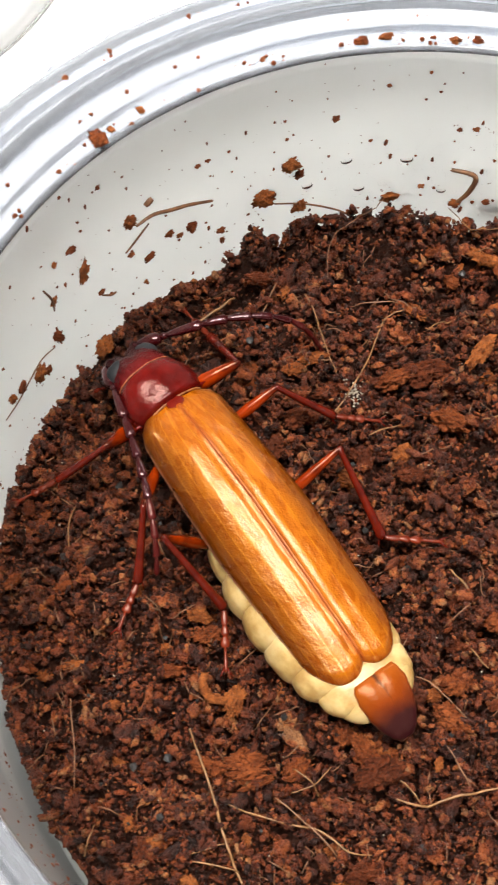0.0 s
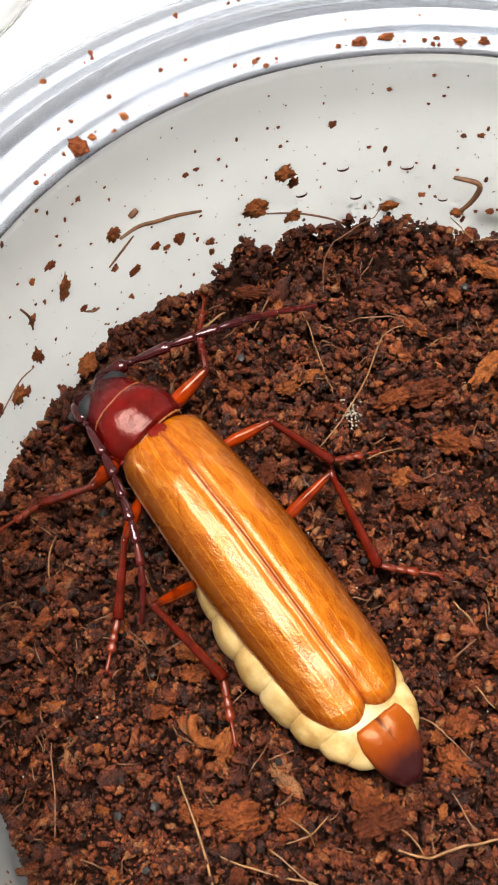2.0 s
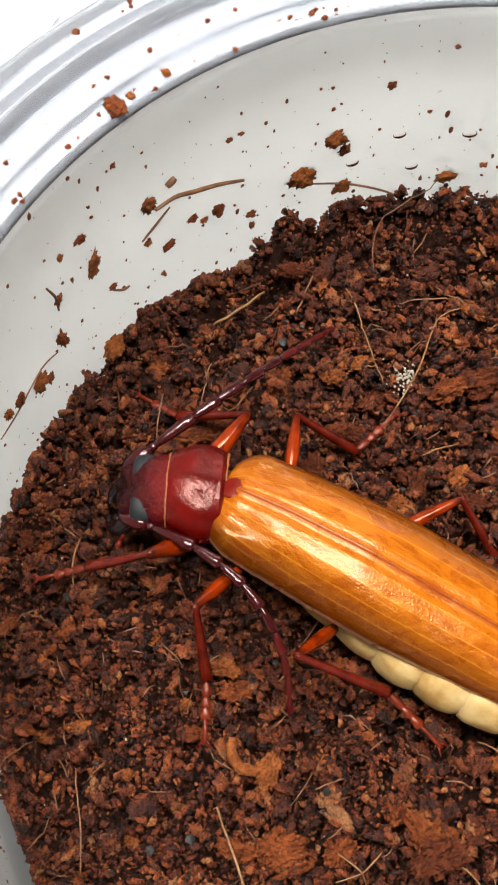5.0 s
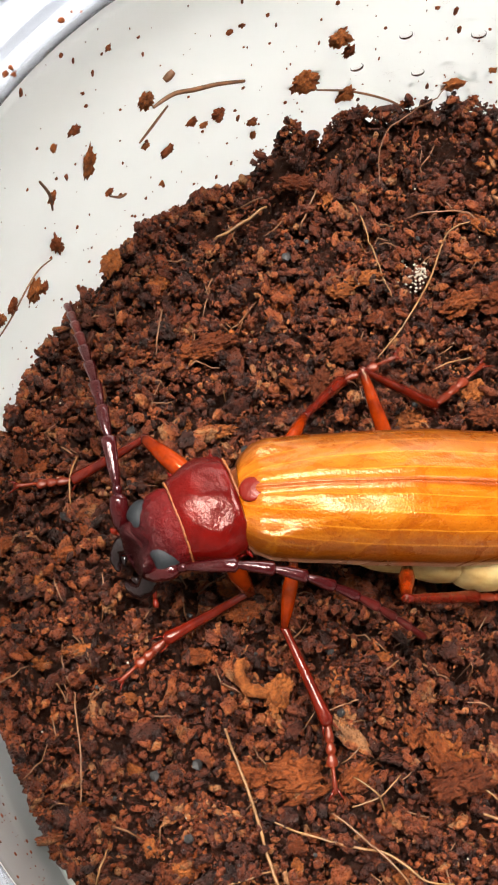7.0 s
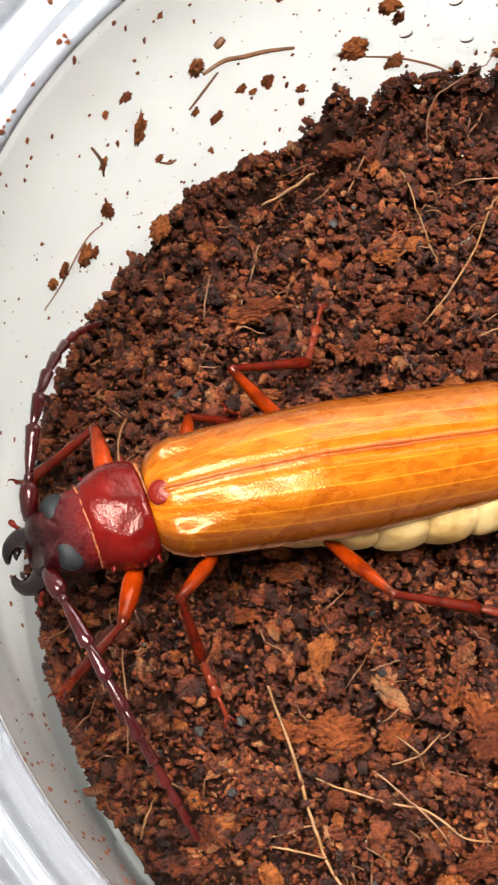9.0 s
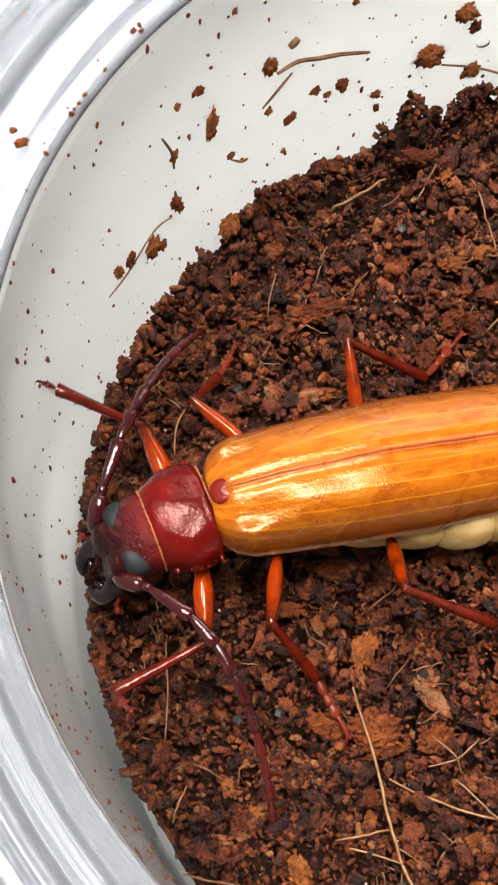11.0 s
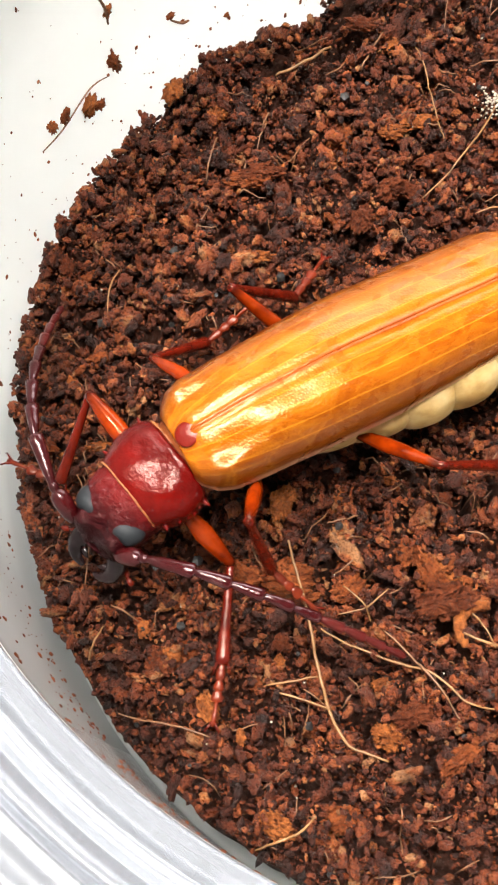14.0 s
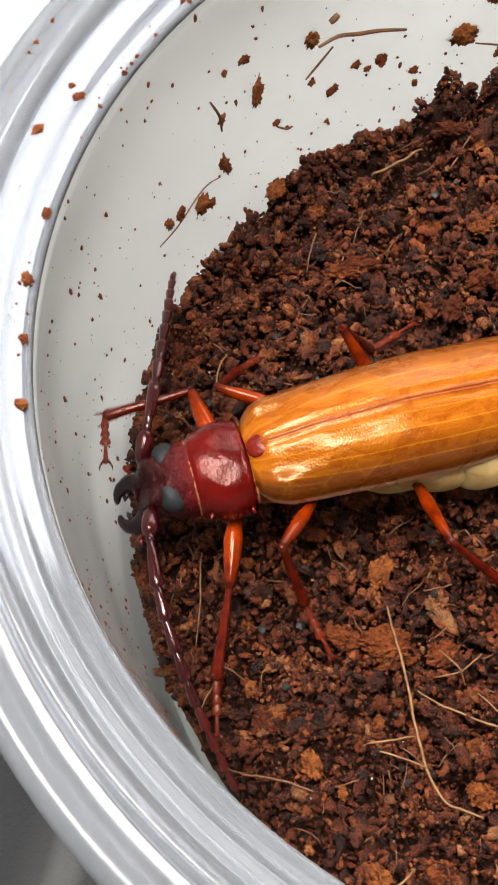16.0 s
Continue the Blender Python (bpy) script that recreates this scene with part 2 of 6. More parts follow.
HEAD = head_material()
SCUTELLUM = shell("red_scutellum", (0.08, 0.003, 0.002), (0.13, 0.007, 0.003), 0.28, 0.35, spec=0.3)
FEMUR = shell("orange_red_femur", (0.065, 0.004, 0.0003), (0.25, 0.024, 0.0007), 0.16, 0.12, spec=0.42, tint=(1.0, 0.6, 0.4), end=(0.035, 0.003, 0.001))
TIBIA = shell("dark_red_tibia", (0.040, 0.002, 0.001), (0.11, 0.007, 0.0015), 0.22, 0.25, spec=0.45)
TARSUS = shell("red_brown_tarsus", (0.05, 0.004, 0.001), (0.13, 0.015, 0.003), 0.32, 0.3)
ANTENNA = shell("maroon_antenna", (0.012, 0.0007, 0.0012), (0.036, 0.0018, 0.0022), 0.17, 0.3, spec=0.6, tint=(1.0, 0.78, 0.78))
ANTENNA_TIP = shell("red_antenna_tip", (0.030, 0.002, 0.002), (0.07, 0.005, 0.004), 0.30, 0.4)
MANDIBLE = shell("black_mandible", (0.003, 0.0018, 0.002), (0.009, 0.003, 0.003), 0.16, 0.2, spec=0.5, tint=(1.0, 0.9, 0.9))
EYE = simple("matt_slate_eye", (0.011, 0.0125, 0.014), 0.6, 0.12, 3000.0, 0.15, 0.25)
THORAX = shell("brown_thorax", (0.10, 0.022, 0.006), (0.22, 0.055, 0.014), 0.4, 0.5, spec=0.3)
FRINGE = simple("golden_neck_fringe", (0.21, 0.064, 0.014), 0.6, 0.5, 1500.0, 0.6)


def abdomen_material():
    m, nodes, links, bsdf = material("cream_abdomen")
    n = noise_node(nodes, links, 260.0, 4.0, 0.6)
    r = ramp_node(nodes, links, n.outputs["Fac"], [(0.38, (0.3168, 0.1872, 0.0576)), (0.5, (0.4248, 0.2808, 0.1044)), (0.62, (0.4896, 0.3492, 0.1548))])
    links.new(r.outputs[0], bsdf.inputs["Base Color"])
    bsdf.inputs["Roughness"].default_value = 0.36
    bsdf.inputs["Specular IOR Level"].default_value = 0.45
    bsdf.inputs["Subsurface Weight"].default_value = 0.2
    bsdf.inputs["Subsurface Radius"].default_value = (0.0011, 0.0006, 0.0003)
    f = noise_node(nodes, links, 1100.0, 3.0, 0.6)
    bump_node(nodes, links, bsdf, f.outputs["Fac"], 0.25, 0.0002)
    return m


ABDOMEN = abdomen_material()


def pygidium_material():
    m, nodes, links, bsdf = material("orange_pygidium")
    obj = nodes.new("ShaderNodeTexCoord").outputs["Object"]
    sep = nodes.new("ShaderNodeSeparateXYZ")
    links.new(obj, sep.inputs[0])
    n = noise_node(nodes, links, 300.0, 3.0, 0.6)
    along = math_node(nodes, links, "ADD", math_node(nodes, links, "MULTIPLY", sep.outputs["Y"], -135.0), math_node(nodes, links, "MULTIPLY", n.outputs["Fac"], 0.35))
    r = ramp_node(nodes, links, along, [(0.30, (0.221, 0.0455, 0.002)), (0.66, (0.156, 0.0247, 0.002)), (0.95, (0.026, 0.0039, 0.0052))])
    wide = math_node(nodes, links, "ABSOLUTE", math_node(nodes, links, "ADD", sep.outputs["X"], math_node(nodes, links, "MULTIPLY", math_node(nodes, links, "SUBTRACT", n.outputs["Fac"], 0.5), 0.0012)))
    seam = ramp_node(nodes, links, math_node(nodes, links, "ADD", math_node(nodes, links, "MULTIPLY", wide, 1400.0), math_node(nodes, links, "MULTIPLY", sep.outputs["Y"], -160.0)), [(0.15, (1, 1, 1)), (0.75, (0, 0, 0))])
    c = mix_node(nodes, links, "MIX", seam.outputs[0], r.outputs[0], (0.0325, 0.0052, 0.0013))
    links.new(c, bsdf.inputs["Base Color"])
    bsdf.inputs["Roughness"].default_value = 0.3
    bsdf.inputs["Specular IOR Level"].default_value = 0.3
    bsdf.inputs["Specular Tint"].default_value = (1.0, 0.7, 0.45, 1)
    f = noise_node(nodes, links, 1300.0, 3.0, 0.6)
    bump_node(nodes, links, bsdf, f.outputs["Fac"], 0.3, 0.0002)
    return m


PYGIDIUM = pygidium_material()


def plastic(name, colour, clear, rough, through_share=0.6, ior=1.12, blur=0.06, tint=(0.93, 0.96, 1.0)):
    """Milky polypropylene: part of the light is scattered, part goes through, the skin is glossy."""
    m, nodes, links, bsdf = material(name)
    nodes.remove(bsdf)
    out = nodes["Material Output"]
    n = noise_node(nodes, links, 35.0, 4.0, 0.6)
    r = ramp_node(nodes, links, n.outputs["Fac"], [(0.3, tuple(c * 0.95 for c in colour)), (0.7, colour)])
    diff, trans, glass, gloss = (nodes.new("ShaderNodeBsdf" + k) for k in ("Diffuse", "Translucent", "Refraction", "Glossy"))
    links.new(r.outputs[0], diff.inputs[0])
    links.new(r.outputs[0], trans.inputs[0])
    glass.inputs["Roughness"].default_value, glass.inputs["IOR"].default_value = blur, ior
    glass.inputs[0].default_value = tint + (1,)
    gloss.inputs["Roughness"].default_value = rough
    body, deep, top = (nodes.new("ShaderNodeMixShader") for _ in range(3))
    body.inputs[0].default_value = through_share
    links.new(diff.outputs[0], body.inputs[1])
    links.new(trans.outputs[0], body.inputs[2])
    deep.inputs[0].default_value = clear
    links.new(body.outputs[0], deep.inputs[1])
    links.new(glass.outputs[0], deep.inputs[2])
    fres = nodes.new("ShaderNodeFresnel")
    fres.inputs["IOR"].default_value = 1.49
    links.new(fres.outputs[0], top.inputs[0])
    links.new(deep.outputs[0], top.inputs[1])
    links.new(gloss.outputs[0], top.inputs[2])
    links.new(top.outputs[0], out.inputs[0])
    wave = noise_node(nodes, links, 120.0, 3.0, 0.5)
    b = nodes.new("ShaderNodeBump")
    b.inputs["Strength"].default_value, b.inputs["Distance"].default_value = 0.05, 0.0006
    links.new(wave.outputs["Fac"], b.inputs["Height"])
    links.new(b.outputs[0], gloss.inputs["Normal"])
    return m


TUB_WALL = plastic("milky_tub_wall", (0.955, 0.96, 0.935), 0.03, 0.25, 0.76)
TUB_RIM = plastic("clear_tub_rim", (0.40, 0.415, 0.445), 0.62, 0.24, 0.4, 1.45, 0.22, (0.76, 0.785, 0.83))
LID = plastic("white_lid_plastic", (0.88, 0.88, 0.88), 0.05, 0.25)


def water_material():
    m, nodes, links, bsdf = material("water_drop")
    bsdf.inputs["Base Color"].default_value = (1, 1, 1, 1)
    bsdf.inputs["Roughness"].default_value = 0.02
    bsdf.inputs["IOR"].default_value = 1.2
    bsdf.inputs["Transmission Weight"].default_value = 1.0
    return m


WATER = water_material()
TABLE = simple("pale_grey_laminate", (0.88, 0.88, 0.87), 0.4, 0.05, 90.0)
ROOM = simple("warm_grey_room_paint", (0.16, 0.155, 0.15), 0.8, 0.04, 6.0)
FLOOR = simple("grey_floor_tile", (0.35, 0.33, 0.30), 0.5, 0.15, 8.0)


def cloth_material():
    m, nodes, links, bsdf = material("charcoal_striped_cloth")
    obj = nodes.new("ShaderNodeTexCoord").outputs["Object"]
    wave = nodes.new("ShaderNodeTexWave")
    wave.inputs["Scale"].default_value, wave.inputs["Distortion"].default_value = 14.0, 2.0
    wave.inputs["Detail"].default_value = 2.0
    links.new(obj, wave.inputs["Vector"])
    r = ramp_node(nodes, links, wave.outputs["Fac"], [(0.35, (0.010, 0.010, 0.011)), (0.85, (0.022, 0.022, 0.022)), (0.99, (0.06, 0.06, 0.057))])
    links.new(r.outputs[0], bsdf.inputs["Base Color"])
    bsdf.inputs["Roughness"].default_value = 0.9
    f = noise_node(nodes, links, 1800.0, 2.0, 0.5)
    bump_node(nodes, links, bsdf, f.outputs["Fac"], 0.6, 0.0004)
    return m


CLOTH = cloth_material()


# ---------------------------------------------------------------- mesh helpers (millimetres in, metres out)
def mesh_of(name, bm, mat, smooth=True):
    bmesh.ops.recalc_face_normals(bm, faces=bm.faces)
    me = bpy.data.meshes.new(name)
    bm.to_mesh(me)
    bm.free()
    me.transform(Matrix.Scale(MM, 4))
    if smooth:
        me.polygons.foreach_set("use_smooth", [True] * len(me.polygons))
    me.materials.append(mat)
    return me


def part(name, bm, mat, parent, label="", at=(0, 0, 0), smooth=True):
    ob = new(name, mesh_of(name, bm, mat, smooth))
    ob.parent = parent
    ob.location = Vector(at) * MM
    return tagged(ob, label) if label else ob


def loft(rings, close_start=True, close_end=True, bm=None):
    bm = bm or bmesh.new()
    rows = [[bm.verts.new(p) for p in ring] for ring in rings]
    n = len(rows[0])
    for a, b in zip(rows, rows[1:]):
        for k in range(n):
            bm.faces.new((a[k], a[(k + 1) % n], b[(k + 1) % n], b[k]))
    if close_start:
        bm.faces.new(rows[0][::-1])
    if close_end:
        bm.faces.new(rows[-1])
    return bm


def oval(y, w, h, zc, power=2.0, n=28, flat=1.0):
    """A ring across y: half width w, half height h; flat squashes the underside."""
    pts = []
    for k in range(n):
        a = 2 * math.pi * k / n
        c, s = math.cos(a), math.sin(a)
        x = math.copysign(abs(c) ** (2 / power), c) * w
        z = math.copysign(abs(s) ** (2 / power), s) * h
        pts.append((x, y, zc + (z if z > 0 else z * flat)))
    return pts


def tube(path, radii, n=8, bm=None):
    """A tube along a path, capped, each ring square to it."""
    path = [Vector(p) for p in path]
    rings = []
    side = None
    for k, p in enumerate(path):
        way = (path[min(k + 1, len(path) - 1)] - path[max(k - 1, 0)]).normalized()
        if side is None:
            side = way.orthogonal().normalized()
        side = (side - way * side.dot(way)).normalized()
        up = way.cross(side)
        r = radii[k] if isinstance(radii, (list, tuple)) else radii
        rings.append([p + r * (side * math.cos(2 * math.pi * j / n) + up * math.sin(2 * math.pi * j / n)) for j in range(n)])
    return loft(rings, bm=bm)


def roughen(bm, amount, size, seed=0.0):
    off = Vector((seed * 17.3, seed * 5.1, seed * 9.7))
    bm.normal_update()
    for v in bm.verts:
        v.co += v.normal * amount * noise.noise(v.co / size + off)
    return bm


def hermite(rows, t):
    """A smooth value between timed rows."""
    if t <= rows[0][0]:
        return Vector(rows[0][1:])
    if t >= rows[-1][0]:
        return Vector(rows[-1][1:])
    k = max(i for i in range(len(rows) - 1) if rows[i][0] <= t)
    t0, t1 = rows[k][0], rows[k + 1][0]
    a, b = Vector(rows[k][1:]), Vector(rows[k + 1][1:])
    before, after = rows[max(k - 1, 0)], rows[min(k + 2, len(rows) - 1)]
    span = t1 - t0
    ma = (b - Vector(before[1:])) / (t1 - before[0]) * span
    mb = (Vector(after[1:]) - a) / (after[0] - t0) * span
    # no overshoot from a short neighbour into a long stretch
    reach = (b - a).length * 1.5 + 0.2
    for m in (ma, mb):
        if m.length > reach:
            m *= reach / m.length
    s = (t - t0) / span
    return a * (2 * s**3 - 3 * s**2 + 1) + ma * (s**3 - 2 * s**2 + s) + b * (3 * s**2 - 2 * s**3) + mb * (s**3 - s**2)


# ---------------------------------------------------------------- the room, the table, what lies on it
def box_bm(sx, sy, sz, centre=(0, 0, 0), bevel=0.0):
    bm = bmesh.new()
    bmesh.ops.create_cube(bm, size=1.0)
    bmesh.ops.scale(bm, vec=(sx, sy, sz), verts=bm.verts)
    if bevel:
        bmesh.ops.bevel(bm, geom=list(bm.edges), offset=bevel, segments=2, affect="EDGES")
    bmesh.ops.translate(bm, vec=centre, verts=bm.verts)
    return bm


def slab(name, size, centre, mat):
    return tagged(new(name, mesh_of(name, box_bm(*size, centre=centre), mat, False)), kind="structure")


TABLE_TOP = -32.0
slab("floor", (3200, 3200, 40), (0, 0, -800), FLOOR)
slab("ceiling", (3200, 3200, 40), (0, 0, 1720), ROOM)
for label, size, centre in (("wall_south", (3200, 60, 2480), (0, -1630, 460)), ("wall_east", (60, 3200, 2480), (1630, 0, 460))):
    slab(label, size, centre, ROOM)


def window_wall(name, turn):
    """A wall with one wide opening, and the window's frame and panes in it."""
    bm = bmesh.new()
    for size, centre in (((3200, 60, 880), (0, 1630, -340)), ((3200, 60, 300), (0, 1630, 1550)), ((480, 60, 1300), (-1360, 1630, 750)), ((480, 60, 1300), (1360, 1630, 750))):
        made = bmesh.ops.create_cube(bm, size=1.0)["verts"]
        bmesh.ops.scale(bm, vec=size, verts=made)
        bmesh.ops.translate(bm, vec=centre, verts=made)
    wall = tagged(new("wall_" + name, mesh_of("wall_" + name, bm, ROOM, False)), kind="structure")
    wall.matrix_world = pose(0, 0, 0, 0, 0, turn)
    window = tagged(new("window_1" if name == "north" else "window_2"), kind="structure")
    window.matrix_world = pose(0, 0, 0, 0, 0, turn)
    for size, centre in (((2240, 50, 50), (0, 1630, 125)), ((2240, 50, 50), (0, 1630, 1375)), ((50, 50, 1200), (-1095, 1630, 750)), ((50, 50, 1200), (1095, 1630, 750)), ((50, 50, 1200), (0, 1630, 750))):
        part("window_frame", box_bm(*size, centre=centre, bevel=3), ROOM, window)


window_wall("north", 0)
window_wall("west", 90)


def build_table():
    table = tagged(new("table"), "pale grey laminate table with square legs", "table")
    part("tabletop", box_bm(1200, 800, 28, (0, 0, TABLE_TOP - 14), 3), TABLE, table)
    for x in (-540, 540):
        for y in (-340, 340):
            part("leg", box_bm(50, 50, 720, (x, y, TABLE_TOP - 28 - 360), 3), TABLE, table)


build_table()


def revolve(profile, n=160):
    bm = bmesh.new()
    rows = [[bm.verts.new((r * math.cos(2 * math.pi * k / n), r * math.sin(2 * math.pi * k / n), z)) for k in range(n)] for r, z in profile]
    for a, b in zip(rows, rows[1:]):
        for k in range(n):
            bm.faces.new((a[k], a[(k + 1) % n], b[(k + 1) % n], b[k]))
    return bm, rows


WALL_R, WALL_SLOPE = 57.0, 0.0446


def wall_radius(z, deg=0.0):
    # the soft wall bellies out a little on one side
    belly = 1.7 * math.exp(-(((deg % 360) - 191) / 14) ** 2) * max(0.0, min(1.0, z / 5, (36 - z) / 14))
    return WALL_R + WALL_SLOPE * z + belly


def build_tub():
    tub = tagged(new("plastic_tub"), "round milky plastic tub with a clear ridged rim, on the table", "tub")
    base = TABLE_TOP + 0.6
    profile = [(0.01, base + 1.2), (wall_radius(base) - 3, base + 1.2), (wall_radius(base) - 0.6, base + 2.2), (wall_radius(base + 4), base + 4)]
    profile += [(wall_radius(z), z) for z in range(-24, 38, 4)] + [(58.6, 37.6)]
    profile += [(59.7, 37.4)] + [(wall_radius(z) + 1.1, z) for z in range(36, -26, -4)] + [(wall_radius(base) + 0.4, base + 1.2), (wall_radius(base) - 3, base), (0.01, base)]
    bm, rows = revolve(profile, 240)
    for row in rows:
        for k, v in enumerate(row):
            if abs(v.co.z - 18) < 18 and v.co.xy.length > 50:
                v.co.xy *= 1 + (wall_radius(v.co.z, k * 1.5) - wall_radius(v.co.z)) / v.co.xy.length
    part("tub_wall", bm, TUB_WALL, tub, "milky translucent wall speckled with soil")
    rim = [(58.62, 37.62), (58.66, 38.05), (58.85, 38.35), (59.2, 38.42), (59.9, 38.5), (60.5, 38.62), (60.75, 38.9), (60.95, 39.5), (61.2, 39.95), (61.55, 40.1), (61.9, 40.0), (62.2, 40.15),
           (62.5, 40.45), (62.8, 40.4), (63.05, 40.6), (63.35, 41.3), (63.6, 41.9), (63.95, 42.2), (64.35, 42.3), (64.75, 42.2), (65.05, 41.7), (65.3, 41.25), (65.6, 41.1), (65.9, 41.2), (66.2, 41.1),
           (66.7, 41.25), (67.3, 41.45), (67.7, 41.42), (68.1, 41.6), (68.8, 41.65), (69.4, 41.4), (69.9, 40.9), (70.2, 40.2), (70.3, 38.8), (70.3, 33.0), (69.2, 33.0), (69.1, 38.6), (68.4, 40.2),
           (66.2, 39.7), (64.6, 39.9), (64.2, 40.9), (63.9, 40.4), (63.4, 38.9), (62.0, 38.6), (61.4, 37.6), (60.2, 37.35), (59.72, 37.42)]
    bm, rows = revolve(rim + [rim[0]], 220)
    bmesh.ops.remove_doubles(bm, verts=bm.verts, dist=0.001)
    part("tub_rim", bm, TUB_RIM, tub, "clear ridged rim with bright glossy streaks")
    # small lugs on the outer edge
    for deg in (130, 137, 144, 151):
        bm = bmesh.new()
        bmesh.ops.create_uvsphere(bm, u_segments=14, v_segments=8, radius=1.0)
        bmesh.ops.scale(bm, vec=(0.9, 2.0, 0.7), verts=bm.verts)
        ob = part("rim_lug", bm, TUB_RIM, tub)
        ob.matrix_basis = Matrix.Rotation(radians(deg), 4, "Z") @ Matrix.Translation(Vector((70.5, 0, 39.6)) * MM)
    return tub


build_tub()


def build_lid(x, y):
    lid = tagged(new("round_lid"), "white round plastic lid lying on the table", "lid")
    profile = [(0.01, 3.4), (44, 3.4), (47, 3.0), (49, 3.2), (51, 5.8), (54, 6.0), (57.5, 5.6), (58.5, 4.6), (58.5, 0.1), (57.3, 0.1), (57.2, 4.0), (53, 4.8), (50.5, 2.0), (0.01, 2.2)]
    bm, _ = revolve(profile, 120)
    part("lid_disc", bm, LID, lid)
    lid.location = (x * MM, y * MM, TABLE_TOP * MM)


build_lid(-128, 146)


def build_cloth():
    bm = bmesh.new()
    n = 64
    grid = {}
    for i in range(n + 1):
        for j in range(n + 1):
            x, y = -240 + 215 * i / n, -220 + 200 * j / n
            r = math.hypot(x, y)
            edge = 64 + 2.5 * noise.noise(Vector((x / 18, y / 18, 2)))
            if r < edge:
                x, y = x * edge / max(r, 1), y * edge / max(r, 1)
            z = TABLE_TOP + 3.0 + 2.6 * noise.noise(Vector((x / 22, y / 46, 7))) + 1.2 * noise.noise(Vector((x / 9, y / 15, 3)))
            grid[i, j] = (x, y, z)
    verts = {}
    for i in range(n):
        for j in range(n):
            corners = [(i, j), (i + 1, j), (i + 1, j + 1), (i, j + 1)]
            if all(math.hypot(-240 + 215 * a / n, -220 + 200 * b / n) < 60 for a, b in corners):
                continue
            face = [verts.setdefault(c, bm.verts.new(grid[c])) if c not in verts else verts[c] for c in corners]
            bm.faces.new(face)
    cloth = new("cloth", mesh_of("cloth", bm, CLOTH))
    mod = cloth.modifiers.new("thickness", "SOLIDIFY")
    mod.thickness = 0.0008
    tagged(cloth, "crumpled charcoal cloth with pale stripes on the table", "cloth")


build_cloth()


# ---------------------------------------------------------------- the coir
def ground(x, y):
    """Height of the coir in mm."""
    r, a = math.hypot(x, y), math.degrees(math.atan2(y, x))
    h = -0.7 + 0.035 * y
    h += 1.3 * noise.noise(Vector((x / 12, y / 12, 0.3)))
    d, _ = noise.voronoi(Vector((x / 2.7 + 0.5 * noise.noise(Vector((x / 2.2, y / 2.2, 4.0))), y / 2.7, 2.0 + 0.02 * x)))
    h += 3.6 * min(0.45, d[1] - d[0]) - 1.2
    h += 1.0 * noise.noise(Vector((x / 3.1, y / 3.1, 5.1))) + 0.85 * noise.noise(Vector((x / 1.3, y / 1.3, 9.4)))
    # open pores between the clumps
    pore = 0.5 * noise.noise(Vector((x / 1.7, y / 1.7, 21.0))) + 0.5 * noise.noise(Vector((x / 3.6, y / 3.6, 27.0)))
    h -= 3.2 * max(0.0, min(1.0, (-0.10 - pore) / 0.14))
    if r > 46:
        s = min(1.0, (r - 46) / 10)
        ragged = noise.noise(Vector((a / 6.0, 1.7, 3.3)))
        if 46 < a < 124:
            h += s * ((5.2 if a > 98 else 6.6) * min(1, (a - 46) / 14, (124 - a) / 5) + 3.0 * ragged)
        elif a < -95 or a > 178:
            h -= s * s * 1.6
        else:
            h += s * (0.5 + 1.2 * ragged)
    return h


def coir_edge(a):
    """How far the coir reaches, by the bearing in degrees."""
    out = 56.7 if 60 < a or a < -168 else 55.2
    return out + 0.5 * noise.noise(Vector((a / 3.0, 0.4, 8.8)))


def build_ground():
    bm = bmesh.new()
    rings, n = 170, 600
    last = None
    for i in range(rings + 1):
        row = []
        for k in range(n):
            a = 2 * math.pi * k / n
            r = coir_edge(math.degrees(math.atan2(math.sin(a), math.cos(a)))) * (i / rings) ** 0.75 + 0.05
            x, y = r * math.cos(a), r * math.sin(a)
            row.append(bm.verts.new((x, y, ground(x, y) - 2.1)))
        if last:
            for k in range(n):
                bm.faces.new((last[k], last[(k + 1) % n], row[(k + 1) % n], row[k]))
        last = row
    skirt = [bm.verts.new((v.co.x * 0.985, v.co.y * 0.985, -26.0)) for v in last]
    for k in range(n):
        bm.faces.new((last[k], last[(k + 1) % n], skirt[(k + 1) % n], skirt[k]))
    bm.faces.new(skirt[::-1])
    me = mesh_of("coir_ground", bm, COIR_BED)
    return tagged(new("coir_ground", me), "damp reddish brown coconut coir filling the tub", kind="structure")


COIR = build_ground()


def lump(seed, subdiv, rough):
    """A crumb of coir, about 1 across."""
    bm = bmesh.new()
    bmesh.ops.create_icosphere(bm, subdivisions=subdiv, radius=0.5)
    off = Vector((seed * 3.7, seed * 1.9, seed * 7.3))
    for v in bm.verts:
        d = v.co.normalized()
        if subdiv > 2:
            v.co *= 1.12 - 0.42 * noise.voronoi(d * 2.6 + off)[0][0]
        v.co *= 1.0 + rough * (noise.noise(d * 1.3 + off) + 0.8 * noise.noise(d * 3.3 + off) + (0.5 * noise.noise(d * 7.0 + off) if subdiv > 1 else 0))
    return bm


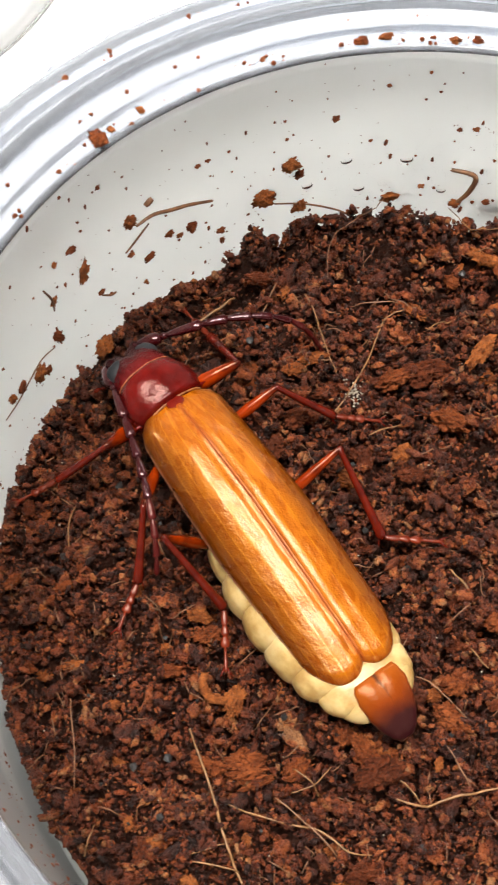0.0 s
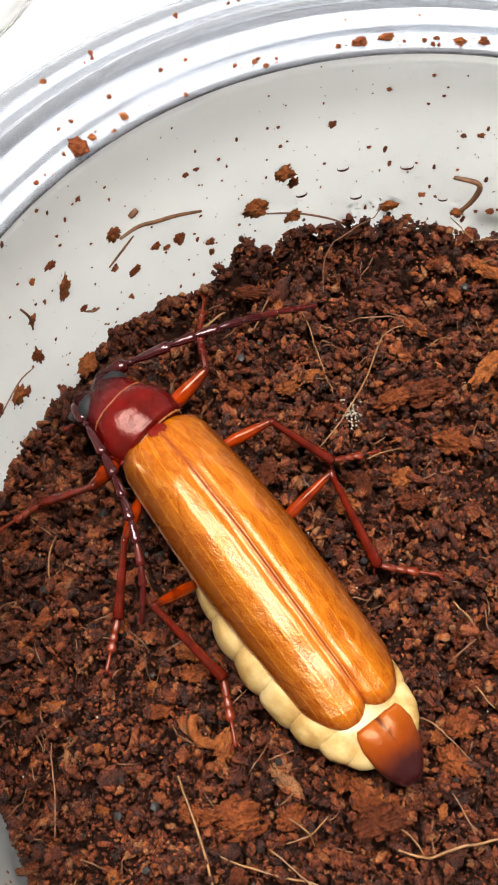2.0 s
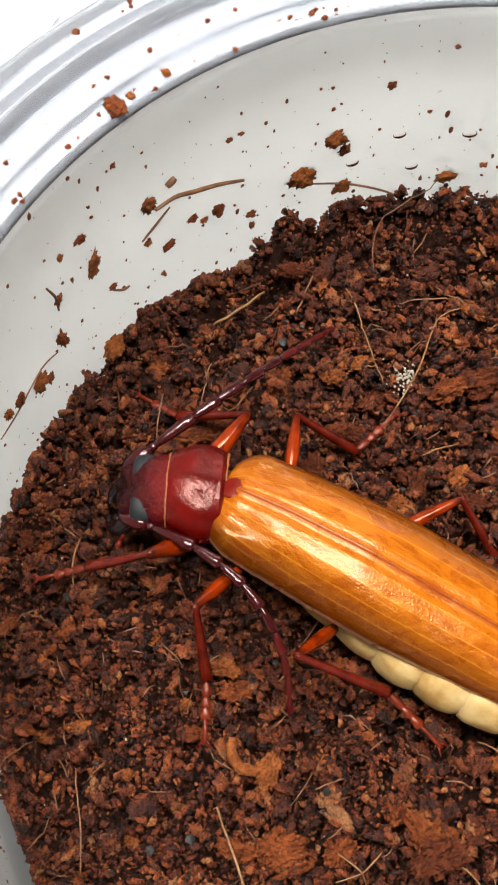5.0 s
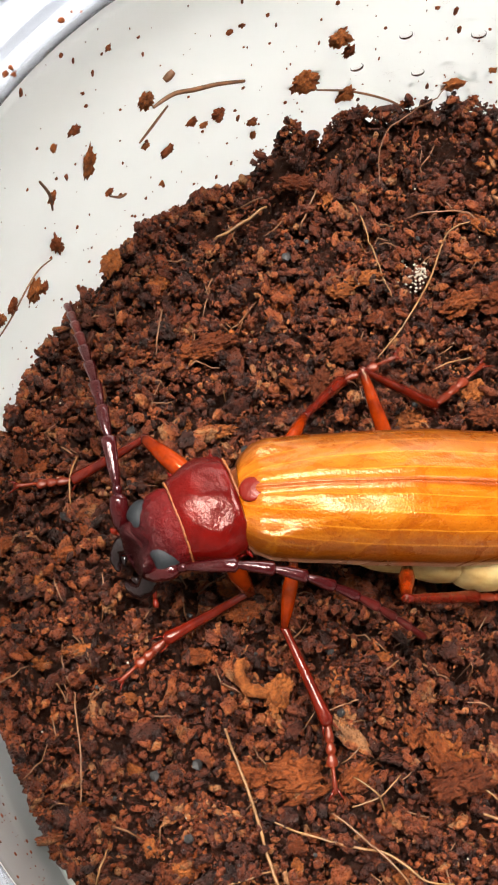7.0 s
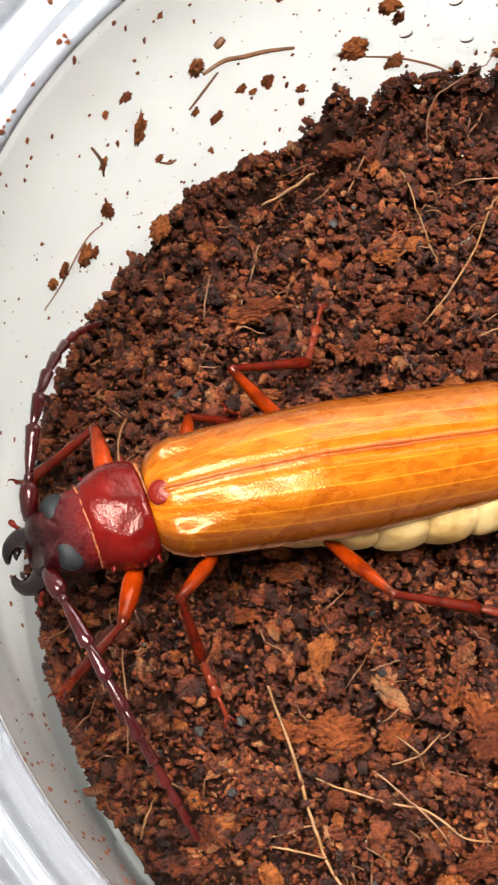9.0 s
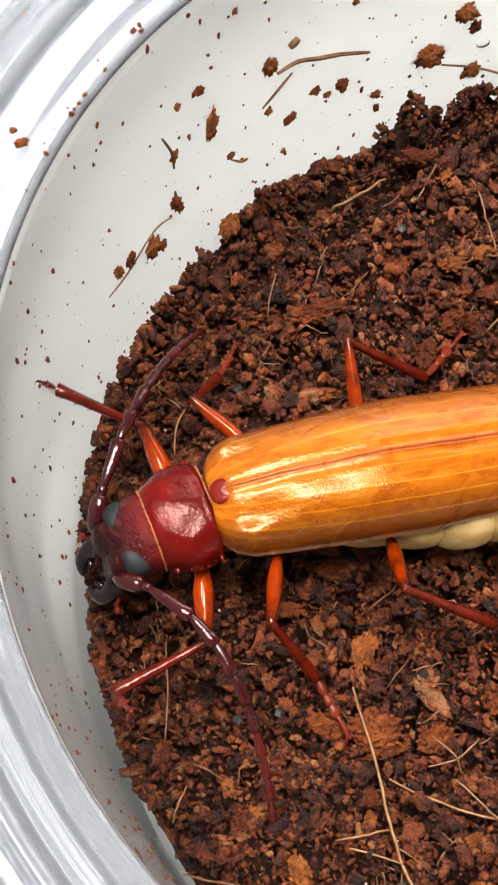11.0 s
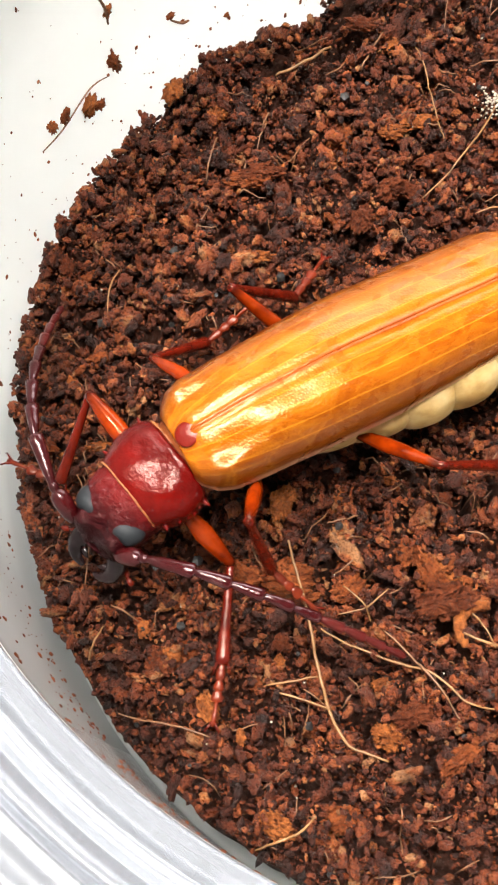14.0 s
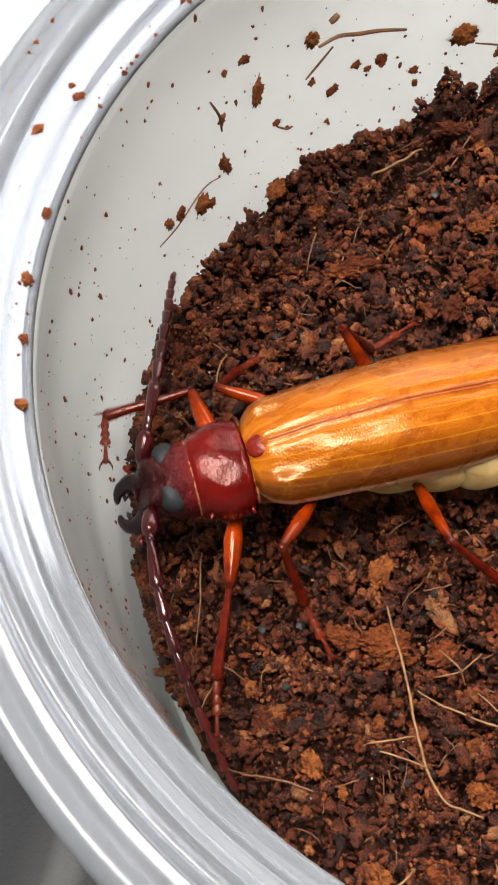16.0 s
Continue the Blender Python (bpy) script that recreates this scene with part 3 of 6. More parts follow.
def grit_bm(k):
    """The smallest crumb: a dented twenty-sided grain."""
    bm = bmesh.new()
    phi = (1 + 5**0.5) / 2
    corners = [Vector(c) * 0.263 for c in ((-1, phi, 0), (1, phi, 0), (-1, -phi, 0), (1, -phi, 0), (0, -1, phi), (0, 1, phi), (0, -1, -phi), (0, 1, -phi), (phi, 0, -1), (phi, 0, 1), (-phi, 0, -1), (-phi, 0, 1))]
    verts = [bm.verts.new(c * (1 + 0.8 * noise.noise(c * 4 + Vector((k * 3.1, 0, 0))))) for c in corners]
    bmesh.ops.convex_hull(bm, input=verts)
    bmesh.ops.triangulate(bm, faces=bm.faces)
    for v in [v for v in bm.verts if not v.link_faces]:
        bm.verts.remove(v)
    bm.verts.index_update()
    return bm


def build_granules():
    """Thousands of crumbs in one mesh."""
    rng = np.random.default_rng(4)
    shapes = {0: [], 1: [], 2: []}
    for fine, count in ((0, 16), (1, 24), (2, 16)):
        for k in range(count):
            bm = lump(k + 1 + 30 * fine, fine + 1, 0.5) if fine else grit_bm(k)
            shapes[fine].append((np.array([v.co[:] for v in bm.verts]), np.array([[v.index for v in f.verts] for f in bm.faces])))
            bm.free()
    verts, faces, rounded, count = [], [], [], 0
    sizes = list(1.4 + 0.9 * rng.random(380) ** 1.8) + list(1.0 + 0.4 * rng.random(1500)) + list(0.48 + 0.46 * rng.random(17500)) + list(0.20 + 0.30 * rng.random(72000))
    heaped = len(sizes)
    sizes += list(0.50 + 0.60 * rng.random(1500) ** 2) + list(0.22 + 0.28 * rng.random(4200))
    clods = [(54 * math.sqrt(rng.random()), 2 * math.pi * rng.random(), 0.7 + 1.3 * rng.random()) for _ in range(900)]
    for k, size in enumerate(sizes):
        if k >= heaped:
            # crumbs heaped against the wall
            a = 20 + 200 * rng.random()
            a = a if a <= 180 else a - 360
            r = coir_edge(a) - 1.3 * rng.random() ** 1.5
            x, y, lift = r * math.cos(radians(a)), r * math.sin(radians(a)), 1.1 * rng.random() ** 2 - 0.8 * rng.random()
        elif rng.random() < 0.5:
            # crumbs cling together in clods
            cr, ca, cs = clods[rng.integers(len(clods))]
            off = rng.standard_normal(3) * cs * 0.42
            x, y, lift = cr * math.cos(ca) + off[0], cr * math.sin(ca) + off[1], abs(off[2]) * 0.9
        else:
            r, a = 56.0 * math.sqrt(rng.random()), 360 * rng.random() - 180
            r = min(r, coir_edge(a) - 0.2)
            x, y, lift = r * math.cos(radians(a)), r * math.sin(radians(a)), 0.0
        if x > 18 and rng.random() < 0.8:
            continue
        kind = 2 if size >= 1.0 else 1 if size >= 0.50 else 0
        v, f = shapes[kind][rng.integers(16)]
        q = rng.standard_normal(4)
        q /= np.linalg.norm(q)
        w, i, j, l = q
        turn = np.array([[1 - 2 * (j * j + l * l), 2 * (i * j - l * w), 2 * (i * l + j * w)], [2 * (i * j + l * w), 1 - 2 * (i * i + l * l), 2 * (j * l - i * w)],
                         [2 * (i * l - j * w), 2 * (j * l + i * w), 1 - 2 * (i * i + j * j)]])
        s = size * np.array([1.1 + 1.3 * rng.random() ** 2, 1.0, 0.55 + 0.5 * rng.random()])
        z = ground(x, y) - (0.9, 0.75, 0.55)[kind] + (0.9, 0.9, 0.8)[kind] * rng.random() + lift
        verts.append((v * s) @ turn.T + (x, y, z))
        faces.append(f + count)
        rounded.append(np.full(len(f), kind > 0))
        count += len(v)
    verts, faces = np.concatenate(verts) * MM, np.concatenate(faces)
    me = bpy.data.meshes.new("coir_crumbs")
    me.vertices.add(len(verts))
    me.vertices.foreach_set("co", verts.ravel())
    me.loops.add(faces.size)
    me.loops.foreach_set("vertex_index", faces.ravel().astype(np.int32))
    me.polygons.add(len(faces))
    me.polygons.foreach_set("loop_start", np.arange(0, faces.size, 3, dtype=np.int32))
    me.polygons.foreach_set("use_smooth", np.concatenate(rounded))
    me.update(calc_edges=True)
    me.materials.append(SOIL)
    ob = new("coir_crumbs", me)
    ob.parent = COIR
    tagged(ob, kind="stuff")


build_granules()

# x, y, length, width, turn and tone of each larger husk chip
CHIPS = []
CHIPS += [
    (3.5, 25.9, 4.8, 3.3, -11, 0.75),
    (-0.4, 33.2, 12.3, 4.5, 17, 0.5),
    (7.6, 36.8, 5.7, 2, 57, 0.8),
    (8.8, 34.1, 2.8, 2.3, 6, 0.85),
    (10.5, 43.2, 5, 4.1, -17, 0.45),
    (7.9, 59.4, 4.7, 3.9, 6, 0.5),
    (13, 60, 7.1, 3.1, 18, 0.6),
    (7.2, 50.7, 4.4, 2, -29, 0.8),
    (10.6, 48.1, 4, 2.5, -52, 0.75),
    (-2.1, 43.8, 3.5, 1.8, -29, 0.95),
    (-4.7, 31.3, 5, 2.5, 28, 0.7),
    (-20.8, -24.8, 5.4, 3.1, 10, 0.7),
    (-18.9, -26.5, 4.1, 1.1, 25, 0.65),
    (-31.3, -13.1, 2.5, 2, 16, 0.75),
]
CHIPS += [
    (-43.8, -13.6, 3.4, 1.1, 16, 0.8),
    (-38.1, -18.4, 1.5, 1.1, 6, 0.8),
    (5.6, -11.3, 4.2, 3.1, 44, 0.7),
    (5.2, -15.9, 4.5, 3.3, -36, 0.7),
    (-3.9, -23.9, 6.7, 4.9, 25, 0.45),
    (13.1, -24.3, 5.1, 3.2, 29, 0.6),
    (2.6, -13, 2.1, 1.6, 6, 0.8),
    (11, -2.9, 4, 2.7, 26, 0.7),
    (14.7, 2.1, 4.5, 3.4, 6, 0.4),
    (5.8, 0.8, 4, 2.4, 64, 0.6),
    (5.6, -5.7, 2.6, 1.9, 6, 0.5),
    (-8.9, 21.1, 3.5, 2.3, 6, 0.5),
    (-14.1, -24.1, 3.7, 2.4, 52, 0.7),
    (-2.7, -21.2, 2.6, 2, 12, 0.7),
]
CHIPS += [
    (-19.7, -31.7, 1.7, 1.3, -9, 0.5),
    (-5.3, -36.1, 3.4, 2.3, 22, 0.55),
    (0, -39.4, 4.2, 1.8, 50, 0.65),
    (-10.4, -47.1, 4, 2.3, 26, 0.7),
    (-10.9, -50.4, 2.2, 1.6, 12, 0.6),
    (-25.6, 31.4, 6.7, 2.8, 90, 0.65),
    (-32.1, 11.9, 4.3, 1.5, 15, 0.85),
    (-19.2, 31.3, 2.9, 1.5, 18, 0.9),
    (-5.5, -21.8, 6.8, 2.6, -49, 0.66),
    (-46.2, 31.8, 3.1, 4.1, 77, 0.8),
    (-22.7, -16.9, 3.5, 2.3, 82, 0.8),
    (-1.7, 16.8, 3.2, 2.6, 6, 0.5),
    (-16.3, 25.2, 4, 2, -16, 0.6),
    (-13.2, 29.8, 5.8, 2.2, 39, 0.6),
]
CHIPS += [
    (-34.6, 21.8, 4.9, 2, 13, 0.65),
    (-33.4, 22.9, 4.6, 2, 23, 0.6),
    (-20.8, 19.2, 3.7, 4.4, 82, 0.6),
    (-16.4, 33.7, 4, 1.5, 17, 0.8),
    (-13.9, 30.6, 3.7, 2.6, 54, 0.6),
    (-21.1, -23.5, 3.2, 3.5, 55, 0.7),
    (-4.5, -19.5, 2.1, 3.3, 78, 0.7),
    (-52.2, -11.5, 1.4, 3.7, 95, 0.7),
    (-48, -14.8, 1.8, 1.3, 6, 0.8),
    (-8, 18.6, 3, 4.4, 83, 0.6),
    (-32.8, -9.7, 1.9, 1.6, 36, 0.8),
]


def chip_mesh(seed, tone):
    """A flake of husk, 1 long, ragged, with a grain along its length."""
    bm = lump(seed + 40, 5, 0.34)
    off = Vector((seed, 2.0 * seed, 0))
    for v in bm.verts:
        p = v.co.copy()
        v.co.x += 0.16 * noise.noise(p * 5 + off) + 0.06 * noise.noise(p * 13 + off)
        v.co.y += 0.10 * noise.noise(Vector((p.x * 4, p.y * 9, p.z * 9)) + off) + 0.07 * noise.noise(p * 15 + off)
        v.co.z = p.z * 0.85 + 0.16 * noise.noise(Vector((p.x * 2.5, p.y * 8, p.z * 4)) + off) + 0.12 * noise.noise(p * 9 + off)
        grain = noise.voronoi(p * 9 + off)[0][0]
        v.co += p.normalized() * 0.10 * (0.45 - grain)
    me = mesh_of("husk_chip", bm, CHIP_TONES[tone])
    return me


CHIP_MESHES = {(k, tone): chip_mesh(k * 4 + tone, tone) for k in range(5) for tone in range(4)}


def place_chip(x, y, long, wide, turn, tone, k, tip=(0, 0)):
    ob = new("husk_chip", CHIP_MESHES[k % 5, tone])
    ob.parent = COIR
    thick = max(0.7, min(wide, long) * 0.8)
    z = ground(x, y) + thick * 0.3
    ob.matrix_basis = Matrix.Translation(Vector((x, y, z)) * MM) @ pose(0, 0, 0, tip[0], tip[1], turn) @ Matrix.Diagonal((long, wide, thick, 1))


def build_chips():
    rng = random.Random(11)
    for k, (x, y, long, wide, turn, tone) in enumerate(CHIPS):
        step = 1 if tone < 0.62 else 2 if tone < 0.78 else 3
        long = min(long * 1.1, 6.5)
        wide = min(wide * 1.1, 0.55 * long + 0.4)
        place_chip(x, y, long, wide, turn, step, k, (rng.uniform(-8, 8), rng.uniform(-8, 8)))
    for k in range(170):
        a, r = rng.uniform(-180, 180), 54.0 * math.sqrt(rng.random())
        long = 1.3 + 2.4 * rng.random() ** 1.6
        place_chip(r * math.cos(radians(a)), r * math.sin(radians(a)), long, long * rng.uniform(0.4, 0.8), rng.uniform(0, 360), rng.choice((1, 2, 2, 3, 3)), k,
                   (rng.uniform(-25, 25), rng.uniform(-25, 25)))


build_chips()


def build_specks():
    """Pale grit and charcoal among the crumbs."""
    rng = random.Random(5)
    grit = bmesh.new()
    coal = bmesh.new()
    for bm, count, low, high in ((grit, 150, 0.12, 0.36), (coal, 90, 0.4, 1.3)):
        for _ in range(count):
            a, r = rng.uniform(-math.pi, math.pi), 54.5 * math.sqrt(rng.random())
            x, y, s = r * math.cos(a), r * math.sin(a), rng.uniform(low, high)
            made = bmesh.ops.create_icosphere(bm, subdivisions=1, radius=s * 0.5)["verts"]
            off = Vector((rng.random() * 50, rng.random() * 50, 0))
            for v in made:
                v.co *= 1 + 0.5 * noise.noise(v.co / s * 2 + off)
                v.co += Vector((x, y, ground(x, y) + 0.45))
    for name, bm, mat in (("pale_grit", grit, QUARTZ), ("charcoal_bits", coal, CHARCOAL)):
        ob = part(name, bm, mat, COIR, smooth=False)
        tagged(ob, kind="stuff")


build_specks()


def build_crystals():
    """A pinch of pale mineral grains on a dark crumb."""
    rng = random.Random(6)
    bm = bmesh.new()
    for _ in range(80):
        x, y, s = rng.gauss(0, 0.85), rng.gauss(0, 1.15), rng.uniform(0.18, 0.42)
        made = bmesh.ops.create_icosphere(bm, subdivisions=1, radius=s * 0.5)["verts"]
        up = 0.7 * math.exp(-(x * x + y * y) / 2.5) + rng.random() * 0.35
        for v in made:
            v.co += Vector((x, y, up))
    ob = new("mineral_grains", mesh_of("mineral_grains", bm, QUARTZ, False))
    return tagged(ob, "small cluster of pale grey mineral grains on the coir", "mineral grains")


CRYSTALS = build_crystals()

# width and course of each loose fibre on the coir
FIBRES = (
    (0.35, (-15.4, 45.0), (-15.7, 48.9), (-14.7, 52.0), (-11.0, 54.5), (-8.6, 56.3), (-6.2, 58.6), (-3.7, 59.9), (-1.5, 59.1)),
    (0.6, (8.4, 53.1), (9.7, 49.8), (11.0, 45.0), (12.3, 41.8), (14.4, 38.8), (15.6, 36.6)),
    (0.5, (-0.3, 40.0), (1.3, 41.6), (2.9, 42.7), (4.1, 43.3)),
    (0.5, (-11.5, 42.6), (-7.8, 42.8), (-4.6, 43.6)),
    (0.45, (-18.5, 43.2), (-16.6, 40.1), (-15.6, 37.4), (-14.2, 34.3), (-12.8, 31.7)),
    (0.4, (0.7, 57.8), (3.3, 55.6), (5.8, 54.3), (9.6, 54.0)),
    (0.6, (0.3, -10.8), (1.8, -11.4), (4.0, -13.0), (7.3, -15.9)),
    (0.85, (-21.2, -21.3), (-19.7, -24.2), (-17.6, -28.6), (-15.5, -33.6), (-13.7, -37.2), (-11.4, -40.2), (-9.3, -40.8), (-7.0, -41.2)),
    (0.7, (-16.1, -29.2), (-13.0, -30.1), (-8.1, -31.1), (-4.0, -31.7), (-0.3, -33.8), (2.6, -33.8)),
    (0.6, (-9.8, -28.2), (-7.2, -30.0), (-4.6, -31.9), (-1.9, -34.2), (-0.6, -35.6)),
    (0.6, (-19.2, -36.7), (-16.9, -36.8), (-13.4, -37.2)),
    (0.6, (-20.5, -36.1), (-17.8, -35.2), (-15.1, -34.0)),
    (0.6, (-35.0, -41.7), (-32.0, -42.0), (-28.5, -42.1), (-24.9, -42.5)),
    (0.5, (-14.6, -27.4), (-11.9, -26.2), (-10.0, -24.0)),
    (0.7, (-18.3, -52.0), (-16.3, -51.0), (-14.3, -49.6), (-13.0, -47.7)),
    (0.5, (-43.7, -18.3), (-43.0, -21.4), (-42.1, -24.8), (-41.5, -29.5)),
    (0.7, (8.1, 26.2), (12.1, 27.7), (16.0, 28.7)),
    (0.8, (4.2, 4.1), (6.1, 1.9), (7.6, -0.7)),
    (0.5, (3.7, -4.1), (5.5, -2.4), (6.9, -1.1)),
    (0.5, (6.7, -5.7), (8.2, -7.8), (9.6, -9.1)),
    (0.5, (10.3, -6.9), (12.2, -9.6), (14.0, -13.1)),
    (0.5, (4.6, -19.7), (6.4, -22.3), (8.2, -25.2)),
    (0.5, (-7.8, 21.9), (-5.5, 23.2), (-3.4, 24.1)),
    (0.9, (-34.5, 36.5), (-31.3, 39.3), (-28.7, 41.7)),
    (0.6, (-24.4, 38.9), (-23.6, 41.9), (-22.7, 44.9)),
    (0.55, (-14.2, 23.3), (-11.1, 28.2), (-8.6, 33.9), (-6.7, 40.6), (-3.9, 42.6)),
    (0.5, (-2.3, -23.9), (0.2, -25.5), (1.9, -27.5)),
    (0.5, (-38.2, -31.4), (-36.6, -31.9), (-35.0, -32.3)),
    (0.5, (-39.1, -37.3), (-38.7, -35.4), (-38.3, -33.5)),
    (0.9, (-1.7, -27.1), (1.8, -27.5), (5.2, -26.1), (8.6, -25.1), (12.7, -23.7)),
    (0.5, (-17.6, -18.2), (-15.9, -17.3), (-14.6, -16.7)),
    (0.5, (-14.7, -24.6), (-12.3, -26.0), (-11.1, -27.3)),
    (0.5, (-46.9, 7.3), (-47.2, 4.3), (-46.8, 1.5)),
    (0.45, (-39.5, 26.2), (-39.7, 23.8), (-39.7, 20.7)),
)


def smooth_path(points, steps=6):
    out = []
    n = len(points)
    for k in range(n - 1):
        p0, p1, p2, p3 = points[max(k - 1, 0)], points[k], points[k + 1], points[min(k + 2, n - 1)]
        for j in range(steps):
            s = j / steps
            out.append(0.5 * ((2 * p1) + (p2 - p0) * s + (2 * p0 - 5 * p1 + 4 * p2 - p3) * s * s + (3 * p1 - p0 - 3 * p2 + p3) * s**3))
    return out + [points[-1]]


# fibres that slide with the coir while the beetle turns round
SHIFTED = []


def build_fibres():
    for k, (wide, *points) in enumerate(FIBRES):
        path = smooth_path([Vector((x, y, 0)) for x, y in points])
        n = len(path)
        for j, p in enumerate(path):
            p.x += 0.10 * noise.noise(Vector((j * 0.4, k, 1)))
            p.y += 0.10 * noise.noise(Vector((j * 0.4, k, 4)))
        heights = [ground(p.x, p.y) + 1.3 for p in path]
        for j, p in enumerate(path):
            near = heights[max(0, j - 3):j + 4]
            p.z = 0.45 * max(near) + 0.55 * sum(near) / len(near) + 0.35 * math.sin(math.pi * j / (n - 1))
            if k == 7:
                p.z += 2.2 * max(0.0, 1 - 2.2 * j / (n - 1))
        radii = [0.5 * wide * (0.55 + 0.45 * math.sin(math.pi * min(1.0, 0.12 + 0.8 * j / (n - 1)))) * 0.42 for j in range(n)]
        mat = FIBRE if k % 3 else FIBRE_DARK
        if wide > 0.65:
            mat = FIBRE
        ob = new("root_fibre", mesh_of("root_fibre", tube(path, radii, 6), mat))
        tagged(ob, "thin dry straw-coloured root fibre lying on the coir", "fibre", "loose fibres on the coir")
        if 7 <= k <= 12:
            SHIFTED.append(ob)
    # short hairs, too many to count
    rng = random.Random(9)
    bm = bmesh.new()
    for _ in range(330):
        a, r = rng.uniform(-math.pi, math.pi), 54 * math.sqrt(rng.random())
        x, y, turn, long = r * math.cos(a), r * math.sin(a), rng.uniform(0, 6.28), rng.uniform(1.5, 5.5)
        bend = rng.uniform(-0.5, 0.5)
        path = []
        for j in range(6):
            s = j / 5
            px, py = x + long * (s - 0.5) * math.cos(turn + bend * s), y + long * (s - 0.5) * math.sin(turn + bend * s)
            path.append(Vector((px, py, ground(px, py) + 0.45 + 0.3 * math.sin(3 * s + turn))))
        tube(path, [0.07, 0.09, 0.1, 0.1, 0.08, 0.05], 4, bm)
    hairs = part("coir_hairs", bm, FIBRE_DARK, COIR)
    tagged(hairs, kind="stuff")


build_fibres()


def build_curl():
    path = smooth_path([Vector((-1.7, 2.5, 0.1)), Vector((-1.5, 0.6, 0.3)), Vector((0.0, -0.8, 0.4)), Vector((2.6, -0.5, 0.1))])
    n = len(path)
    bm = roughen(tube(path, [0.3 + 0.42 * math.sin(math.pi * (0.15 + 0.75 * j / (n - 1))) for j in range(n)], 12), 0.35, 0.7, 3)
    ob = new("husk_curl", mesh_of("husk_curl", bm, CHIP_TONES[3]))
    return tagged(ob, "curled orange strip of husk lying on the coir", "husk strip")


CURL = build_curl()


# ---------------------------------------------------------------- what sticks to the wall
def on_wall(deg, z, inset=0.0):
    r = wall_radius(z, deg) - inset
    return Vector((r * math.cos(radians(deg)), r * math.sin(radians(deg)), z))


# bearing, height, width, height of each crumb on the wall
CRUMBS = [
    (112.8, 19.0, 2.2, 2.4), (111.5, 16.6, 1.2, 1.6), (116.7, 13.5, 3.0, 2.6), (127.8, 13.3, 1.5, 1.8), (137.5, 22.1, 1.7, 1.9), (107.1, 26.6, 0.9, 0.9),
    (146.1, 19.3, 1.3, 3.6), (147.3, 25.8, 1.4, 1.0), (150.4, 26.2, 0.8, 0.8), (152.5, 12.1, 1.4, 3.2), (97.7, 9.4, 2.6, 1.4),
]
CRUMBS += [
    (94.8, 6.6, 1.4, 1.6), (93.5, 11.8, 0.8, 0.7), (131.4, 14.3, 1.1, 1.0), (129.8, 12.8, 0.9, 0.9), (123.3, 9.5, 1.2, 1.0), (123.0, 7.1, 0.8, 1.2),
    (134.9, 12.0, 1.6, 1.1), (137.9, 15.1, 1.0, 0.8), (143.6, 12.2, 1.0, 0.9), (151.8, 19.7, 0.9, 1.4), (141.6, 32.6, 0.6, 0.6), (126.5, 25.2, 0.7, 0.6),
]
CRUMBS += [
    (125.0, 25.4, 0.6, 0.5), (111.1, 9.4, 1.7, 2.0), (103.2, 6.3, 1.2, 1.1), (157.5, 9.8, 2.0, 2.4), (156.0, 8.4, 1.4, 1.2), (163.7, 13.0, 1.0, 2.2), (161.4, 12.4, 1.3, 1.6), (100.6, 31.9, 0.6, 0.6),
    (90.1, 23.9, 0.7, 0.7), (88.0, 24.3, 0.8, 0.7), (114.1, 28.0, 0.4, 0.4), (88.1, 8.7, 1.6, 1.4), (83.8, 10.1, 1.0, 1.0), (136.0, 7.0, 0.7, 0.7),
]


